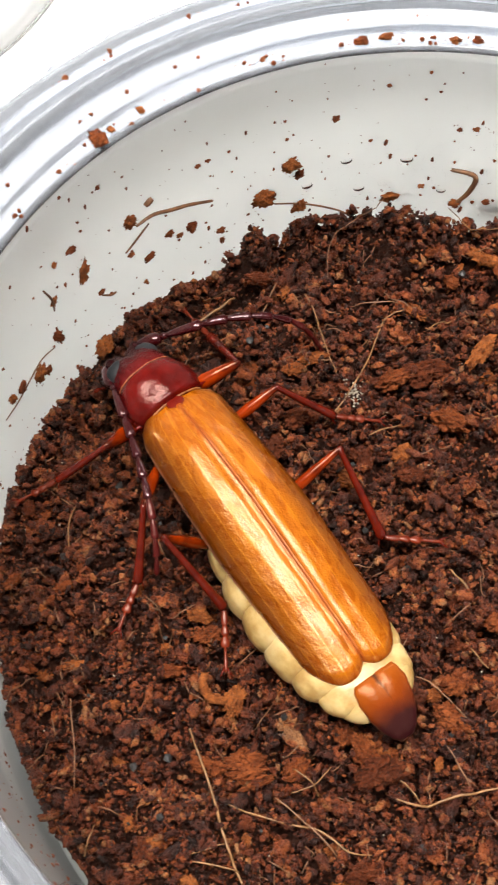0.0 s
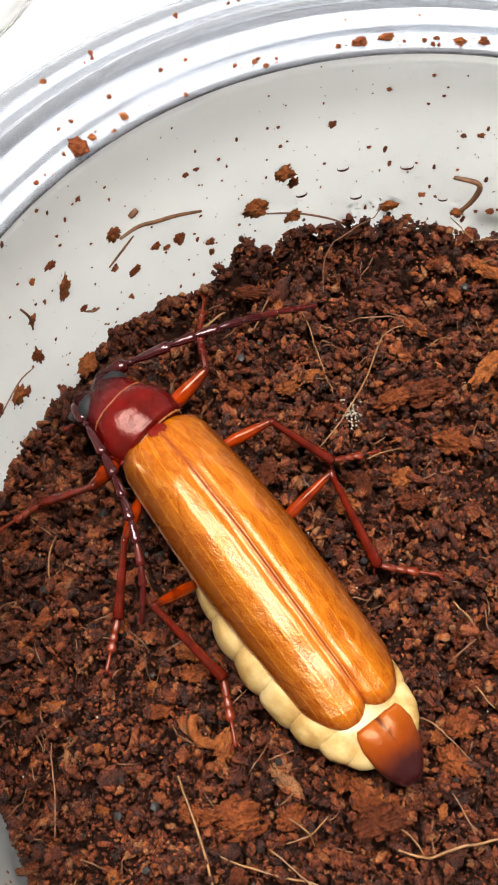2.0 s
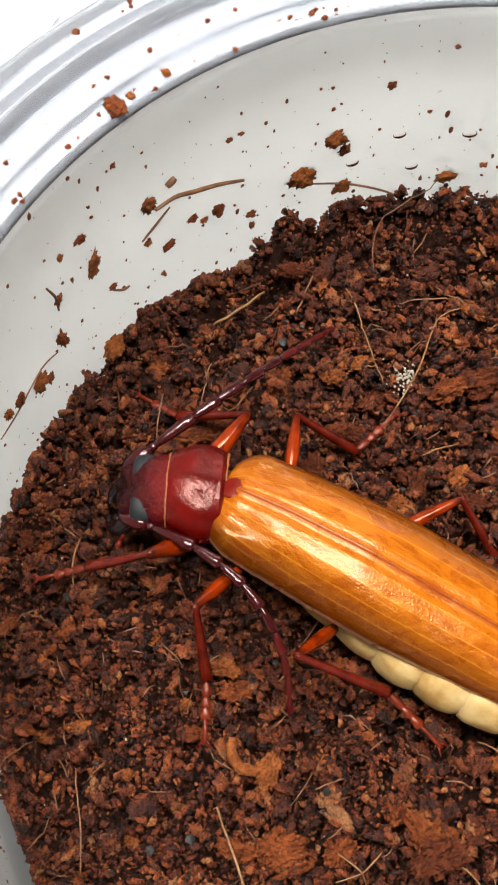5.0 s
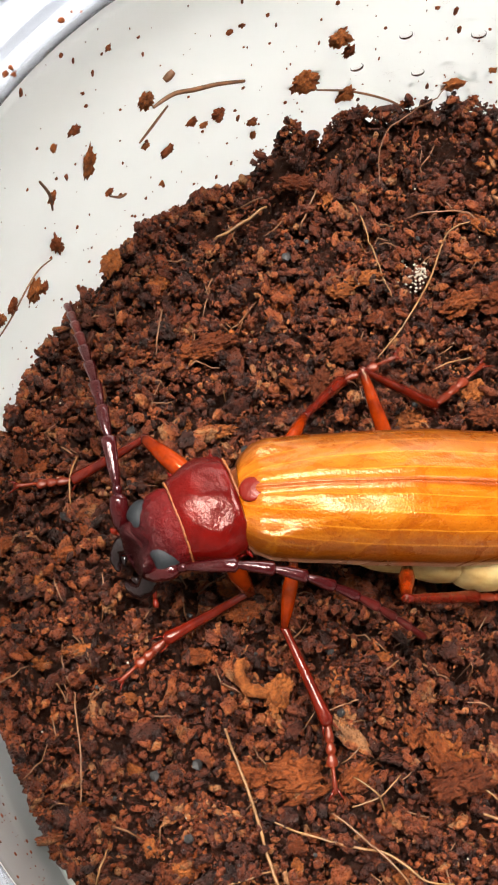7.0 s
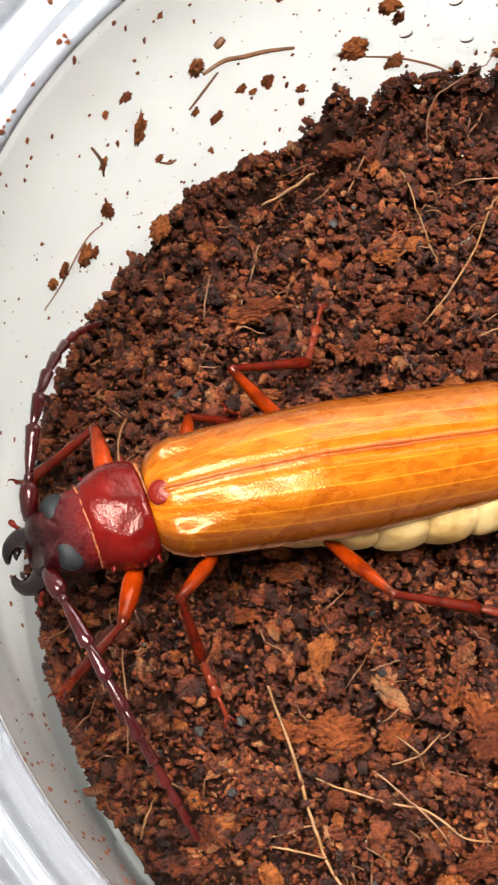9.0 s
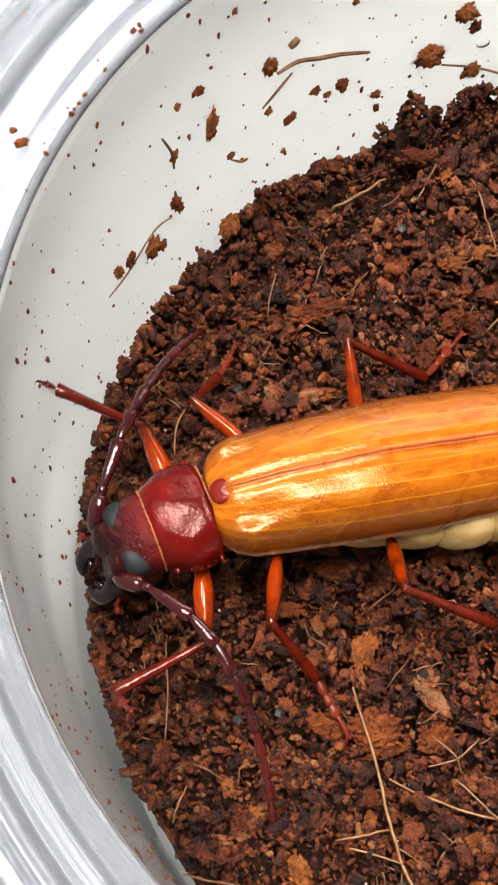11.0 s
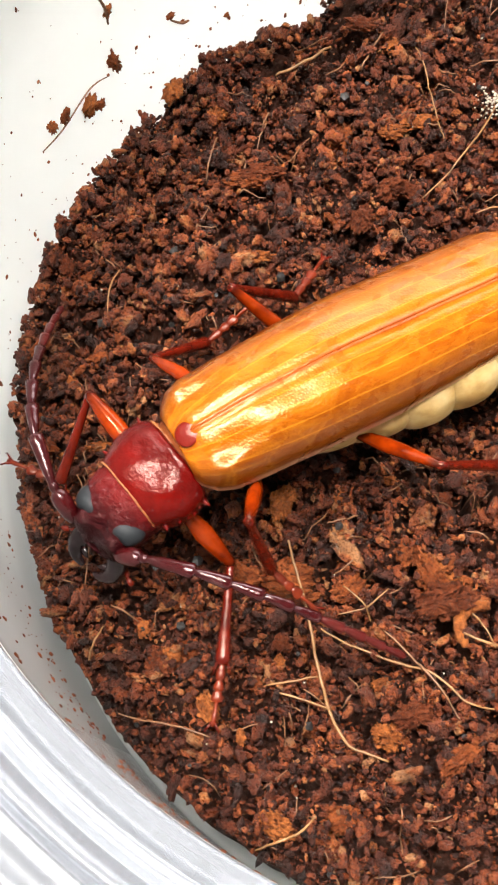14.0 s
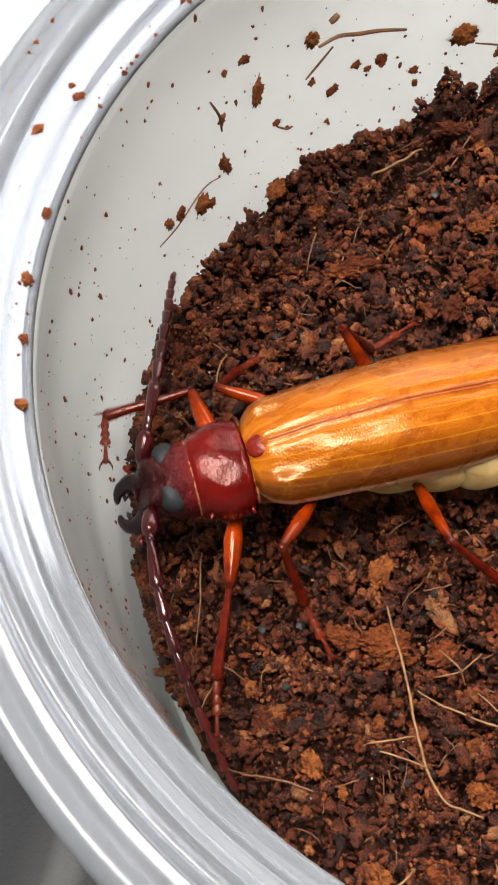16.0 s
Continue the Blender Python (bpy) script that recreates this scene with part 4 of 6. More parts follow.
def build_wall_crumbs():
    rng = random.Random(21)
    for k, (deg, z, wide, high) in enumerate(CRUMBS):
        bm = lump(k + 90, 4, 0.6)
        roughen(bm, 0.10, 0.28, k)
        roughen(bm, 0.035, 0.11, k + 3)
        bmesh.ops.scale(bm, vec=(0.75 * min(wide, high), wide * 1.1, high * 1.1), verts=bm.verts)
        ob = new("soil_crumb", mesh_of("soil_crumb", bm, CHIP_TONES[3 - k % 2]))
        ob.matrix_world = Matrix.Translation(on_wall(deg, z, 0.12) * MM) @ pose(0, 0, 0, 0, 0, deg) @ pose(0, 0, 0, rng.uniform(-25, 25))
        tagged(ob, "dark brown soil crumb stuck to the tub wall", "soil crumb", "crumbs on the tub wall")
    for k, (deg, r, z, s) in enumerate(((104.7, 59.8, 38.6, 1.7), (101.7, 60.1, 38.7, 1.6), (95.9, 60.0, 38.6, 0.8), (93.2, 59.6, 38.6, 1.4), (90.5, 59.8, 38.6, 1.3), (85.2, 60.2, 38.7, 1.9), (139.6, 59.7, 38.6, 2.4),
                                        (137.6, 59.9, 38.6, 1.0), (125.9, 58.9, 38.5, 0.7), (133.2, 60.0, 38.6, 1.1), (107.2, 59.7, 38.6, 0.8), (116.9, 60.0, 38.6, 0.8), (169.2, 61.0, 39.8, 1.3), (174.4, 62.6, 40.6, 1.3),
                                        (-178.1, 59.4, 38.6, 1.2), (-170.8, 59.6, 38.6, 1.4), (-164.6, 59.3, 38.6, 1.1), (-158, 59.6, 38.6, 1.3), (132.4, 67.4, 41.5, 0.8), (138.1, 67.4, 41.5, 0.7), (123.0, 67.4, 41.5, 0.7))):
        bm = roughen(roughen(lump(k + 140, 4, 0.6), 0.10, 0.28, k), 0.035, 0.11, k)
        bmesh.ops.scale(bm, vec=(s * 0.75, s * 1.0, s * 0.4), verts=bm.verts)
        ob = new("soil_crumb", mesh_of("soil_crumb", bm, CHIP_TONES[2 + k % 2]))
        ob.matrix_world = Matrix.Translation(Vector((r * math.cos(radians(deg)), r * math.sin(radians(deg)), z + 0.15 * s)) * MM) @ pose(0, 0, 0, 0, 0, deg * 3)
        tagged(ob, "reddish brown soil crumb lying on the tub rim", "soil crumb", "crumbs on the tub rim")
    bm = bmesh.new()
    for _ in range(820):
        deg, z, s = rng.uniform(70, 260), 37 * rng.random() ** 1.8, 0.06 + 0.27 * rng.random() ** 3
        made = bmesh.ops.create_icosphere(bm, subdivisions=1, radius=s)["verts"]
        at, off = on_wall(deg, z, 0.05), rng.random() * 90
        long = rng.choice((1, 1, 1.3, 2.4))
        for v in made:
            v.co = Vector((v.co.x * 0.6, v.co.y, v.co.z * long)) * (1 + 0.5 * noise.noise(v.co / s + Vector((off, 0, 0))))
            v.co = Matrix.Rotation(radians(deg), 3, "Z") @ v.co + at
    for _ in range(230):
        deg, s = 75 + 125 * rng.random() ** 1.4, 0.08 + 0.30 * rng.random() ** 3
        r, z = rng.choice(((59.2, 38.5), (59.8, 38.55), (60.3, 38.65), (62.2, 40.2), (66.9, 41.35), (67.5, 41.5)))
        made = bmesh.ops.create_icosphere(bm, subdivisions=1, radius=s)["verts"]
        off = rng.random() * 90
        for v in made:
            v.co *= 1 + 0.8 * noise.noise(v.co / s * 1.4 + Vector((off, 0, 0)))
            v.co += Vector((r * math.cos(radians(deg)), r * math.sin(radians(deg)), z))
    tagged(new("soil_dust", mesh_of("soil_dust", bm, CHIP_TONES[2])), "fine brown soil specks on the tub wall", "soil dust", kind="stuff")


build_wall_crumbs()

# course of each fibre on the wall: bearing and height
WALL_FIBRES = (
    (0.55, (136.6, 20.4), (133.8, 20.5), (131.1, 19.4), (128.0, 18.4), (124.5, 17.0)), (0.3, (138.8, 16.4), (136.9, 17.6), (134.6, 19.3)), (0.9, (134.9, 23.3), (133.7, 23.9)),
    (0.35, (153.2, 24.0), (152.2, 20.8), (152.2, 18.2)), (0.35, (143.7, 11.7), (142.3, 10.2), (141.3, 9.9)), (0.2, (166.3, 11.9), (162.4, 11.2), (156.9, 12.2), (153.8, 11.3)),
    (0.8, (89.8, 15.9), (86.3, 15.1), (86.6, 11.5), (88.1, 8.7)), (0.3, (115.0, 11.5), (110.2, 9.8), (104.9, 7.0), (102.1, 4.2)),
)


def build_wall_fibres():
    for wide, *points in WALL_FIBRES:
        path = smooth_path([on_wall(d, z, 0.25) for d, z in points])
        n = len(path)
        radii = [0.5 * wide * (0.5 + 0.5 * math.sin(math.pi * (0.1 + 0.8 * j / max(1, n - 1)))) for j in range(n)]
        ob = new("wall_fibre", mesh_of("wall_fibre", tube(path, radii, 6), FIBRE_DARK))
        tagged(ob, "brown coir fibre stuck to the tub wall", "fibre", "fibres on the tub wall")


build_wall_fibres()


def droplet(bm, deg, z, r, tall=1.0):
    made = bmesh.ops.create_icosphere(bm, subdivisions=2, radius=1.0)["verts"]
    at, turn = on_wall(deg, z, -0.02), Matrix.Rotation(radians(deg), 3, "Z")
    for v in made:
        v.co = turn @ Vector((v.co.x * r * 0.28, v.co.y * r, v.co.z * r * tall)) + at


def build_droplets():
    for deg, z, r in ((104.8, 17.6, 0.85), (94.4, 15.5, 0.85), (98.9, 12.3, 0.95), (102.4, 11.4, 0.85), (106.2, 12.0, 0.75), (110.1, 13.5, 0.85), (87.3, 15.1, 0.7), (96.3, 17.3, 0.95),
                      (107.1, 26.6, 0.6), (103.5, 24.6, 0.4), (99.5, 18.8, 0.55), (92.0, 19.5, 0.6), (101.0, 22.2, 0.5), (90.5, 11.0, 0.7)):
        bm = bmesh.new()
        droplet(bm, deg, z, r, 0.85)
        tagged(new("water_drop", mesh_of("water_drop", bm, WATER)), "clear round water drop on the tub wall", "water drop", "drops on the tub wall")
    rng = random.Random(31)
    bm = bmesh.new()
    for _ in range(420):
        droplet(bm, rng.gauss(94, 8), min(28, 6 + abs(rng.gauss(0, 10))), 0.12 + 0.28 * rng.random() ** 2)
    tagged(new("condensation", mesh_of("condensation", bm, WATER)), "fine clear condensation on the tub wall", "condensation", kind="stuff")


build_droplets()


# ---------------------------------------------------------------- the beetle: scutellum over the origin, head towards +y, in mm
ELYTRON_LENGTH = 42.4
VEINS = ((0.20, 0.018), (0.43, 0.020), (0.64, 0.016), (0.80, 0.013))


def span(points, y):
    """A value between points of (y, value), smoothly."""
    if y >= points[0][0]:
        return points[0][1]
    for (a, u), (b, v) in zip(points, points[1:]):
        if y >= b:
            s = (a - y) / (a - b)
            s = s * s * (3 - 2 * s) * 0.5 + s * 0.5
            return u + (v - u) * s
    return points[-1][1]


def elytron_width(y):
    return span(((1.2, 3.9), (0.5, 5.2), (-0.5, 6.1), (-2.2, 6.7), (-6.0, 7.0), (-14.0, 7.5), (-20.0, 7.7), (-26.0, 7.5), (-31.0, 7.3), (-36.0, 7.05), (-42.4, 6.9)), y)


def elytron_end(s):
    """Where the wing case ends: a small corner at the seam, a wide curve outside."""
    return -ELYTRON_LENGTH + 1.2 * max(0.0, 1 - s / 0.3) ** 2 + 6.4 * max(0.0, (s - 0.3) / 0.7) ** 2.9


def elytron_point(s, y):
    w = elytron_width(y)
    top = span(((1.2, 10.6), (-1.0, 12.0), (-7.0, 13.0), (-16.0, 13.0), (-26.0, 11.6), (-35.0, 10.1), (-42.4, 8.9)), y)
    low = span(((1.2, 8.2), (-3.0, 7.7), (-12.0, 7.5), (-26.0, 7.2), (-36.0, 7.2), (-42.4, 7.9)), y)
    # the rim turns in under the side
    x = 0.012 + w * (s - 0.07 * max(0.0, (s - 0.86) / 0.14) ** 2)
    z = low + (top - low) * max(0.0, 1 - s**2.7) ** 0.60
    # the humeral bump and its hollow
    z += 0.55 * math.exp(-((s - 0.78) / 0.13) ** 2 - ((y + 1.6) / 2.2) ** 2) - 0.35 * math.exp(-((s - 0.45) / 0.14) ** 2 - ((y + 2.5) / 3.2) ** 2)
    z += 0.16 * math.exp(-((s - 0.015) / 0.03) ** 2) - 0.10 * math.exp(-((s - 0.075) / 0.03) ** 2)
    for at, wide in VEINS:
        z += 0.055 * math.exp(-((s - at) / wide) ** 2) * min(1, max(0, -y / 5))
    z += 0.12 * noise.noise(Vector((x / 2.4, y / 5.0, 0.7))) + 0.03 * noise.noise(Vector((x / 0.8, y / 1.4, 3.0)))
    return Vector((x, y, z))


def elytron_bm(side):
    bm = bmesh.new()
    uv = bm.loops.layers.uv.new("UVMap")
    rows, cols = 84, 40
    top, under = [], []
    for k in range(rows + 1):
        along = 1 - (1 - k / rows) ** 1.15
        line = [elytron_point(s, 1.2 + (elytron_end(s) - 1.2) * along) for s in (math.sin(0.5 * math.pi * j / cols) for j in range(cols + 1))]
        # the rim curls down towards the end
        for p in line:
            p.z -= 0.9 * max(0.0, (along - 0.965) / 0.035) ** 2
        top.append([bm.verts.new(p) for p in line])
        under.append([bm.verts.new(p - Vector((0.12 * (j / cols) ** 4, 0, 0.32))) for j, p in enumerate(line)])
    where = {}
    for grid in (top, under):
        for k in range(rows + 1):
            for j in range(cols + 1):
                where[grid[k][j]] = (math.sin(0.5 * math.pi * j / cols), k / rows)
    quads = []
    for k in range(rows):
        for j in range(cols):
            quads.append((top[k][j], top[k][j + 1], top[k + 1][j + 1], top[k + 1][j]))
            quads.append((under[k][j], under[k + 1][j], under[k + 1][j + 1], under[k][j + 1]))
        quads.append((top[k][0], top[k + 1][0], under[k + 1][0], under[k][0]))
        quads.append((top[k][cols], under[k][cols], under[k + 1][cols], top[k + 1][cols]))
    for j in range(cols):
        quads.append((top[0][j], under[0][j], under[0][j + 1], top[0][j + 1]))
        quads.append((top[rows][j], top[rows][j + 1], under[rows][j + 1], under[rows][j]))
    for q in quads:
        f = bm.faces.new(q)
        for loop in f.loops:
            loop[uv].uv = where[loop.vert]
    for v in bm.verts:
        v.co.x *= side
    return bm


def bone_frame(a, b, up=(0, 0, 1)):
    """A pose at a with its y axis towards b."""
    y = (Vector(b) - Vector(a)).normalized()
    x = y.cross(Vector(up))
    if x.length < 1e-4:
        x = Vector((1, 0, 0))
    x.normalize()
    z = x.cross(y)
    m = Matrix((x, y, z)).transposed().to_4x4()
    m.translation = Vector(a) * MM
    return m


def limb_bm(stations, n=14):
    """A limb along y: rings of (y, half width, half height, lift)."""
    return loft([oval(y, w, h, lift, 2.0, n) for y, w, h, lift in stations])


LEG_SPANS = {1: (7.88, 10.36, 6.3), 2: (7.62, 10.47, 6.8), 3: (10.41, 13.20, 8.2)}
HIPS = {1: (4.30, 3.26, 5.23), 2: (6.10, -4.40, 6.10), 3: (5.80, -16.70, 3.20)}


def femur_bm(long, thick):
    return limb_bm([(-0.9, 0.35, 0.35, 0), (-0.5, 0.62 * thick, 0.62 * thick, 0), (0.12 * long, 0.85 * thick, 0.92 * thick, 0), (0.35 * long, 1.12 * thick, 1.2 * thick, 0),
                    (0.6 * long, 1.0 * thick, 1.08 * thick, 0), (0.85 * long, 0.72 * thick, 0.8 * thick, 0), (0.97 * long, 0.66 * thick, 0.72 * thick, 0), (long + 0.35, 0.4 * thick, 0.5 * thick, 0),
                    (long + 0.5, 0.15, 0.15, 0)])


def tibia_bm(long, thick):
    bm = limb_bm([(-0.35, 0.3, 0.3, 0), (0, 0.5 * thick, 0.55 * thick, 0), (0.06 * long, 0.42 * thick, 0.46 * thick, 0), (0.4 * long, 0.5 * thick, 0.56 * thick, -0.06), (0.8 * long, 0.62 * thick, 0.6 * thick, 0),
                  (0.97 * long, 0.78 * thick, 0.66 * thick, 0), (long + 0.25, 0.5 * thick, 0.4 * thick, 0)])
    # two spurs at the end, and a row of bristles
    for x in (-0.45, 0.45):
        tube([(x, long - 0.2, -0.2), (x * 1.7, long + 0.7, -0.45), (x * 1.9, long + 1.2, -0.6)], [0.14, 0.1, 0.02], 5, bm)
    for k in range(9):
        y, x = long * (0.25 + 0.075 * k), (0.5 if k % 2 else -0.5) * thick
        tube([(x * 0.8, y, -0.2), (x * 1.5, y + 0.45, -0.35)], [0.05, 0.015], 4, bm)
    return roughen(bm, 0.05, 0.5, long)


def tarsus_bm(long):
    bm = bmesh.new()
    at = 0.0
    for share, wide in ((0.27, 0.50), (0.17, 0.56), (0.18, 0.66), (0.36, 0.28)):
        l = share * long
        loft([oval(y, w, h, -0.05, 2.0, 10) for y, w, h in ((at - 0.1, 0.24, 0.2), (at + 0.25 * l, 0.68 * wide, 0.27), (at + 0.7 * l, wide, 0.29), (at + 0.98 * l, wide * 0.9, 0.24), (at + 1.12 * l, 0.26, 0.16))], bm=bm)
        at += l
    return bm


def claw_bm(long):
    bm = bmesh.new()
    for x in (-1, 1):
        tube([(0.1 * x, long * 0.93, 0), (0.45 * x, long * 0.98 + 0.3, 0.08), (0.72 * x, long + 0.6, -0.05), (0.72 * x, long + 0.95, -0.35)], [0.15, 0.13, 0.09, 0.02], 6, bm)
    return bm


ANTENNA_PARTS = (3.6, 0.8, 5.2, 3.6, 3.3, 3.1, 2.9, 2.7, 2.5, 2.4, 2.8)


def antenna_piece_bm(k, long):
    if k == 0:
        return roughen(limb_bm([(-0.3, 0.3, 0.3, 0), (0.1, 0.6, 0.6, 0), (0.8, 0.85, 0.82, 0), (2.3, 1.0, 0.95, 0), (3.2, 0.86, 0.82, 0), (3.7, 0.4, 0.4, 0)], 16), 0.06, 0.5, 1)
    if k == 1:
        return limb_bm([(-0.25, 0.3, 0.3, 0), (0.2, 0.5, 0.5, 0), (0.7, 0.5, 0.5, 0), (0.95, 0.3, 0.3, 0)], 12)
    thick = 0.72 - 0.034 * k
    stations = [(-0.2, 0.2, 0.2, 0), (0.1, 0.30 * thick / 0.5, 0.30, 0), (0.35 * long, 0.92 * thick, 0.8 * thick, 0), (0.78 * long, 1.12 * thick, 0.9 * thick, 0), (0.95 * long, 1.22 * thick, 0.9 * thick, 0), (long + 0.12, 0.5 * thick, 0.5 * thick, 0)]
    if k == 10:
        stations[-2:] = [(0.9 * long, 0.8 * thick, 0.6 * thick, 0), (long, 0.1, 0.1, 0)]
    return roughen(limb_bm(stations, 12), 0.04, 0.4, k)


PRO_PIVOT, HEAD_PIVOT = Vector((0, 0.9, 8.0)), Vector((0, 6.2, 8.2))
ANTENNA_ROOT = {"L": Vector((-2.8, 11.9, 9.5)), "R": Vector((2.8, 11.9, 9.5))}


def pronotum_bm():
    rings = []
    for y, w, h, p in ((0.4, 4.4, 2.6, 2.2), (0.9, 5.0, 3.5, 2.3), (1.5, 5.5, 3.9, 2.3), (2.4, 5.75, 4.15, 2.3), (3.8, 5.85, 4.35, 2.3), (5.2, 5.6, 4.3, 2.3), (6.4, 5.2, 4.1, 2.3), (7.3, 4.85, 3.85, 2.3), (7.9, 4.5, 3.5, 2.2), (8.2, 4.0, 3.0, 2.2)):
        rings.append(oval(0.4 + (y - 0.4) * 0.865, w * 0.95, h, 8.0, p, 72))
    bm = loft(finer(rings, 4))
    for v in bm.verts:
        x, y, z = v.co
        if z > 8:
            # a raised hind rim, shallow hollows on the disc
            v.co.z += 0.25 * math.exp(-((y - 0.9) / 0.35) ** 2) - 0.22 * math.exp(-((abs(x) - 2.2) / 1.1) ** 2 - ((y - 3.3) / 1.2) ** 2) + 0.12 * math.exp(-(x / 0.8) ** 2)
    roughen(bm, 0.08, 1.6, 2)
    roughen(bm, 0.03, 0.4, 3)
    bmesh.ops.translate(bm, vec=-PRO_PIVOT, verts=bm.verts)
    return bm


def tooth_bm(side, y, out):
    root = Vector((side * (span(((6.4, 3.9), (5.0, 5.0), (3.0, 5.6), (1.3, 5.2), (0.4, 4.2)), 0.9 * y) - 0.6), y, 8.2)) - PRO_PIVOT
    return tube([root, root + Vector((side * (0.5 + 0.4 * out), 0.0, 0.1)), root + Vector((side * (0.5 + out), -0.15 if y < 2 else 0.2, 0.3))], [0.62, 0.24, 0.03], 8)


def finer(rings, steps):
    """More rings between those given."""
    out = []
    for k in range(len(rings) - 1):
        a, b = rings[k], rings[k + 1]
        before, after = rings[max(k - 1, 0)], rings[min(k + 2, len(rings) - 1)]
        for j in range(steps):
            s = j / steps
            out.append([tuple(0.5 * (2 * q + (r - p) * s + (2 * p - 5 * q + 4 * r - u) * s * s + (3 * q - p - 3 * r + u) * s**3) for p, q, r, u in zip(w, x, y, z))
                        for w, x, y, z in zip(before, a, b, after)])
    return out + [rings[-1]]


def head_bm():
    rings = []
    for y, w, h, zc in ((4.8, 3.2, 2.6, 8.2), (5.9, 3.9, 3.3, 8.2), (7.4, 4.2, 3.5, 8.3), (8.6, 4.05, 3.5, 8.3), (9.6, 3.8, 3.35, 8.2), (10.7, 3.5, 3.1, 8.0), (11.5, 3.25, 2.8, 7.8), (12.3, 3.0, 2.4, 7.5), (13.1, 2.7, 1.8, 7.2), (13.7, 2.3, 1.3, 7.0), (14.0, 1.6, 0.8, 6.9)):
        rings.append(oval(y if y < 10 else 10 + 0.86 * (y - 10), w, h, zc, 2.3, 72))
    bm = loft(finer(rings, 4))
    for v in bm.verts:
        x, y, z = v.co
        if z > 8:
            v.co.z -= 0.75 * math.exp(-(x / 0.6) ** 2) * max(0, min(1, (y - 7.8) / 2.6))
            for side in (-1, 1):
                v.co.z += 1.25 * math.exp(-((x - side * 2.3) / 0.85) ** 2 - ((y - 11.6) / 0.95) ** 2)
        v.co.z -= 0.25 * math.exp(-((y - 13.1) / 0.25) ** 2) * (z > 7)
    roughen(bm, 0.18, 0.9, 5)
    roughen(bm, 0.07, 0.4, 6)
    bmesh.ops.translate(bm, vec=-HEAD_PIVOT, verts=bm.verts)
    return bm


def eye_bm(side):
    """A kidney round the root of the antenna."""
    bm = bmesh.new()
    bmesh.ops.create_uvsphere(bm, u_segments=28, v_segments=16, radius=1.0)
    for v in bm.verts:
        x, y, z = v.co
        notch = 0.42 * math.exp(-((y - 0.9) / 0.55) ** 2 - ((x + 0.55) / 0.5) ** 2)
        v.co = Vector((x * 1.7 * (1 - 0.15 * y), y * 1.4 - notch, z * 1.12))
    bmesh.ops.rotate(bm, cent=(0, 0, 0), matrix=Matrix.Rotation(radians(24), 3, "Y") @ Matrix.Rotation(radians(-18), 3, "Z"), verts=bm.verts)
    bmesh.ops.translate(bm, vec=Vector((2.5, 9.35, 10.3)) - HEAD_PIVOT, verts=bm.verts)
    for v in bm.verts:
        v.co.x *= side
    return bm


def mandible_bm(side):
    path = smooth_path([Vector(p) for p in ((1.9, 13.7, 6.4), (2.5, 15.1, 6.4), (2.4, 16.2, 6.4), (1.7, 17.0, 6.4), (0.6, 17.3, 6.4))])
    n = len(path)
    bm = tube(path, [1.25 * (1 - j / (n - 1)) ** 0.6 + 0.04 for j in range(n)], 12)
    tube([(1.6, 15.7, 6.4), (1.0, 16.2, 6.4), (0.6, 16.3, 6.4)], [0.5, 0.3, 0.04], 8, bm)
    for v in bm.verts:
        v.co.y -= 1.0
        v.co.z = 5.8 + (v.co.z - 6.4) * 0.8
        v.co.x *= side
    bmesh.ops.rotate(bm, cent=(0, 12.8, 6.2), matrix=Matrix.Rotation(radians(-19), 3, "X"), verts=bm.verts)
    bmesh.ops.translate(bm, vec=-HEAD_PIVOT, verts=bm.verts)
    return roughen(bm, 0.06, 0.6, 8)


def palp_bm(side, x, y, spread):
    bm = bmesh.new()
    at = Vector((x, y, 5.4))
    for k, (l, r) in enumerate(((1.0, 0.22), (1.0, 0.26), (0.9, 0.34))):
        a = radians(spread + 12 * k)
        way = Vector((math.sin(a), math.cos(a), -0.12))
        tube([at, at + way * l * 0.5, at + way * l], [r * 0.6, r, r * 0.9], 8, bm)
        at = at + way * l
    for v in bm.verts:
        v.co.x *= side
    bmesh.ops.translate(bm, vec=-HEAD_PIVOT, verts=bm.verts)
    return bm


def abdomen_ring(y, w, h, zc):
    return oval(y, w, h, zc, 2.25, 44, 0.92)


def segment_bm(y0, y1, w0, w1, h0, h1, z0, z1):
    """One swollen cream segment, pinched at both ends, with side folds."""
    rings = []
    for k in range(11):
        s = k / 10
        puff = 0.90 + 0.115 * math.sin(math.pi * s) ** 0.55
        rings.append(abdomen_ring(y0 + (y1 - y0) * s, (w0 + (w1 - w0) * s) * puff, (h0 + (h1 - h0) * s) * (0.93 + 0.07 * math.sin(math.pi * s) ** 0.6), z0 + (z1 - z0) * s))
    bm = loft(rings)
    for v in bm.verts:
        mid = (y0 + y1) / 2
        v.co.z -= 0.35 * math.exp(-((v.co.y - mid) / 1.1) ** 2) * math.exp(-((abs(v.co.x) - 0.92 * w0) / 0.6) ** 2)
    roughen(bm, 0.22, 2.2, y0)
    # the belly hangs a little to the left
    for v in bm.verts:
        v.co.x -= 0.6 * max(0.0, min(1.0, (v.co.y + 46) / 8))
    return bm


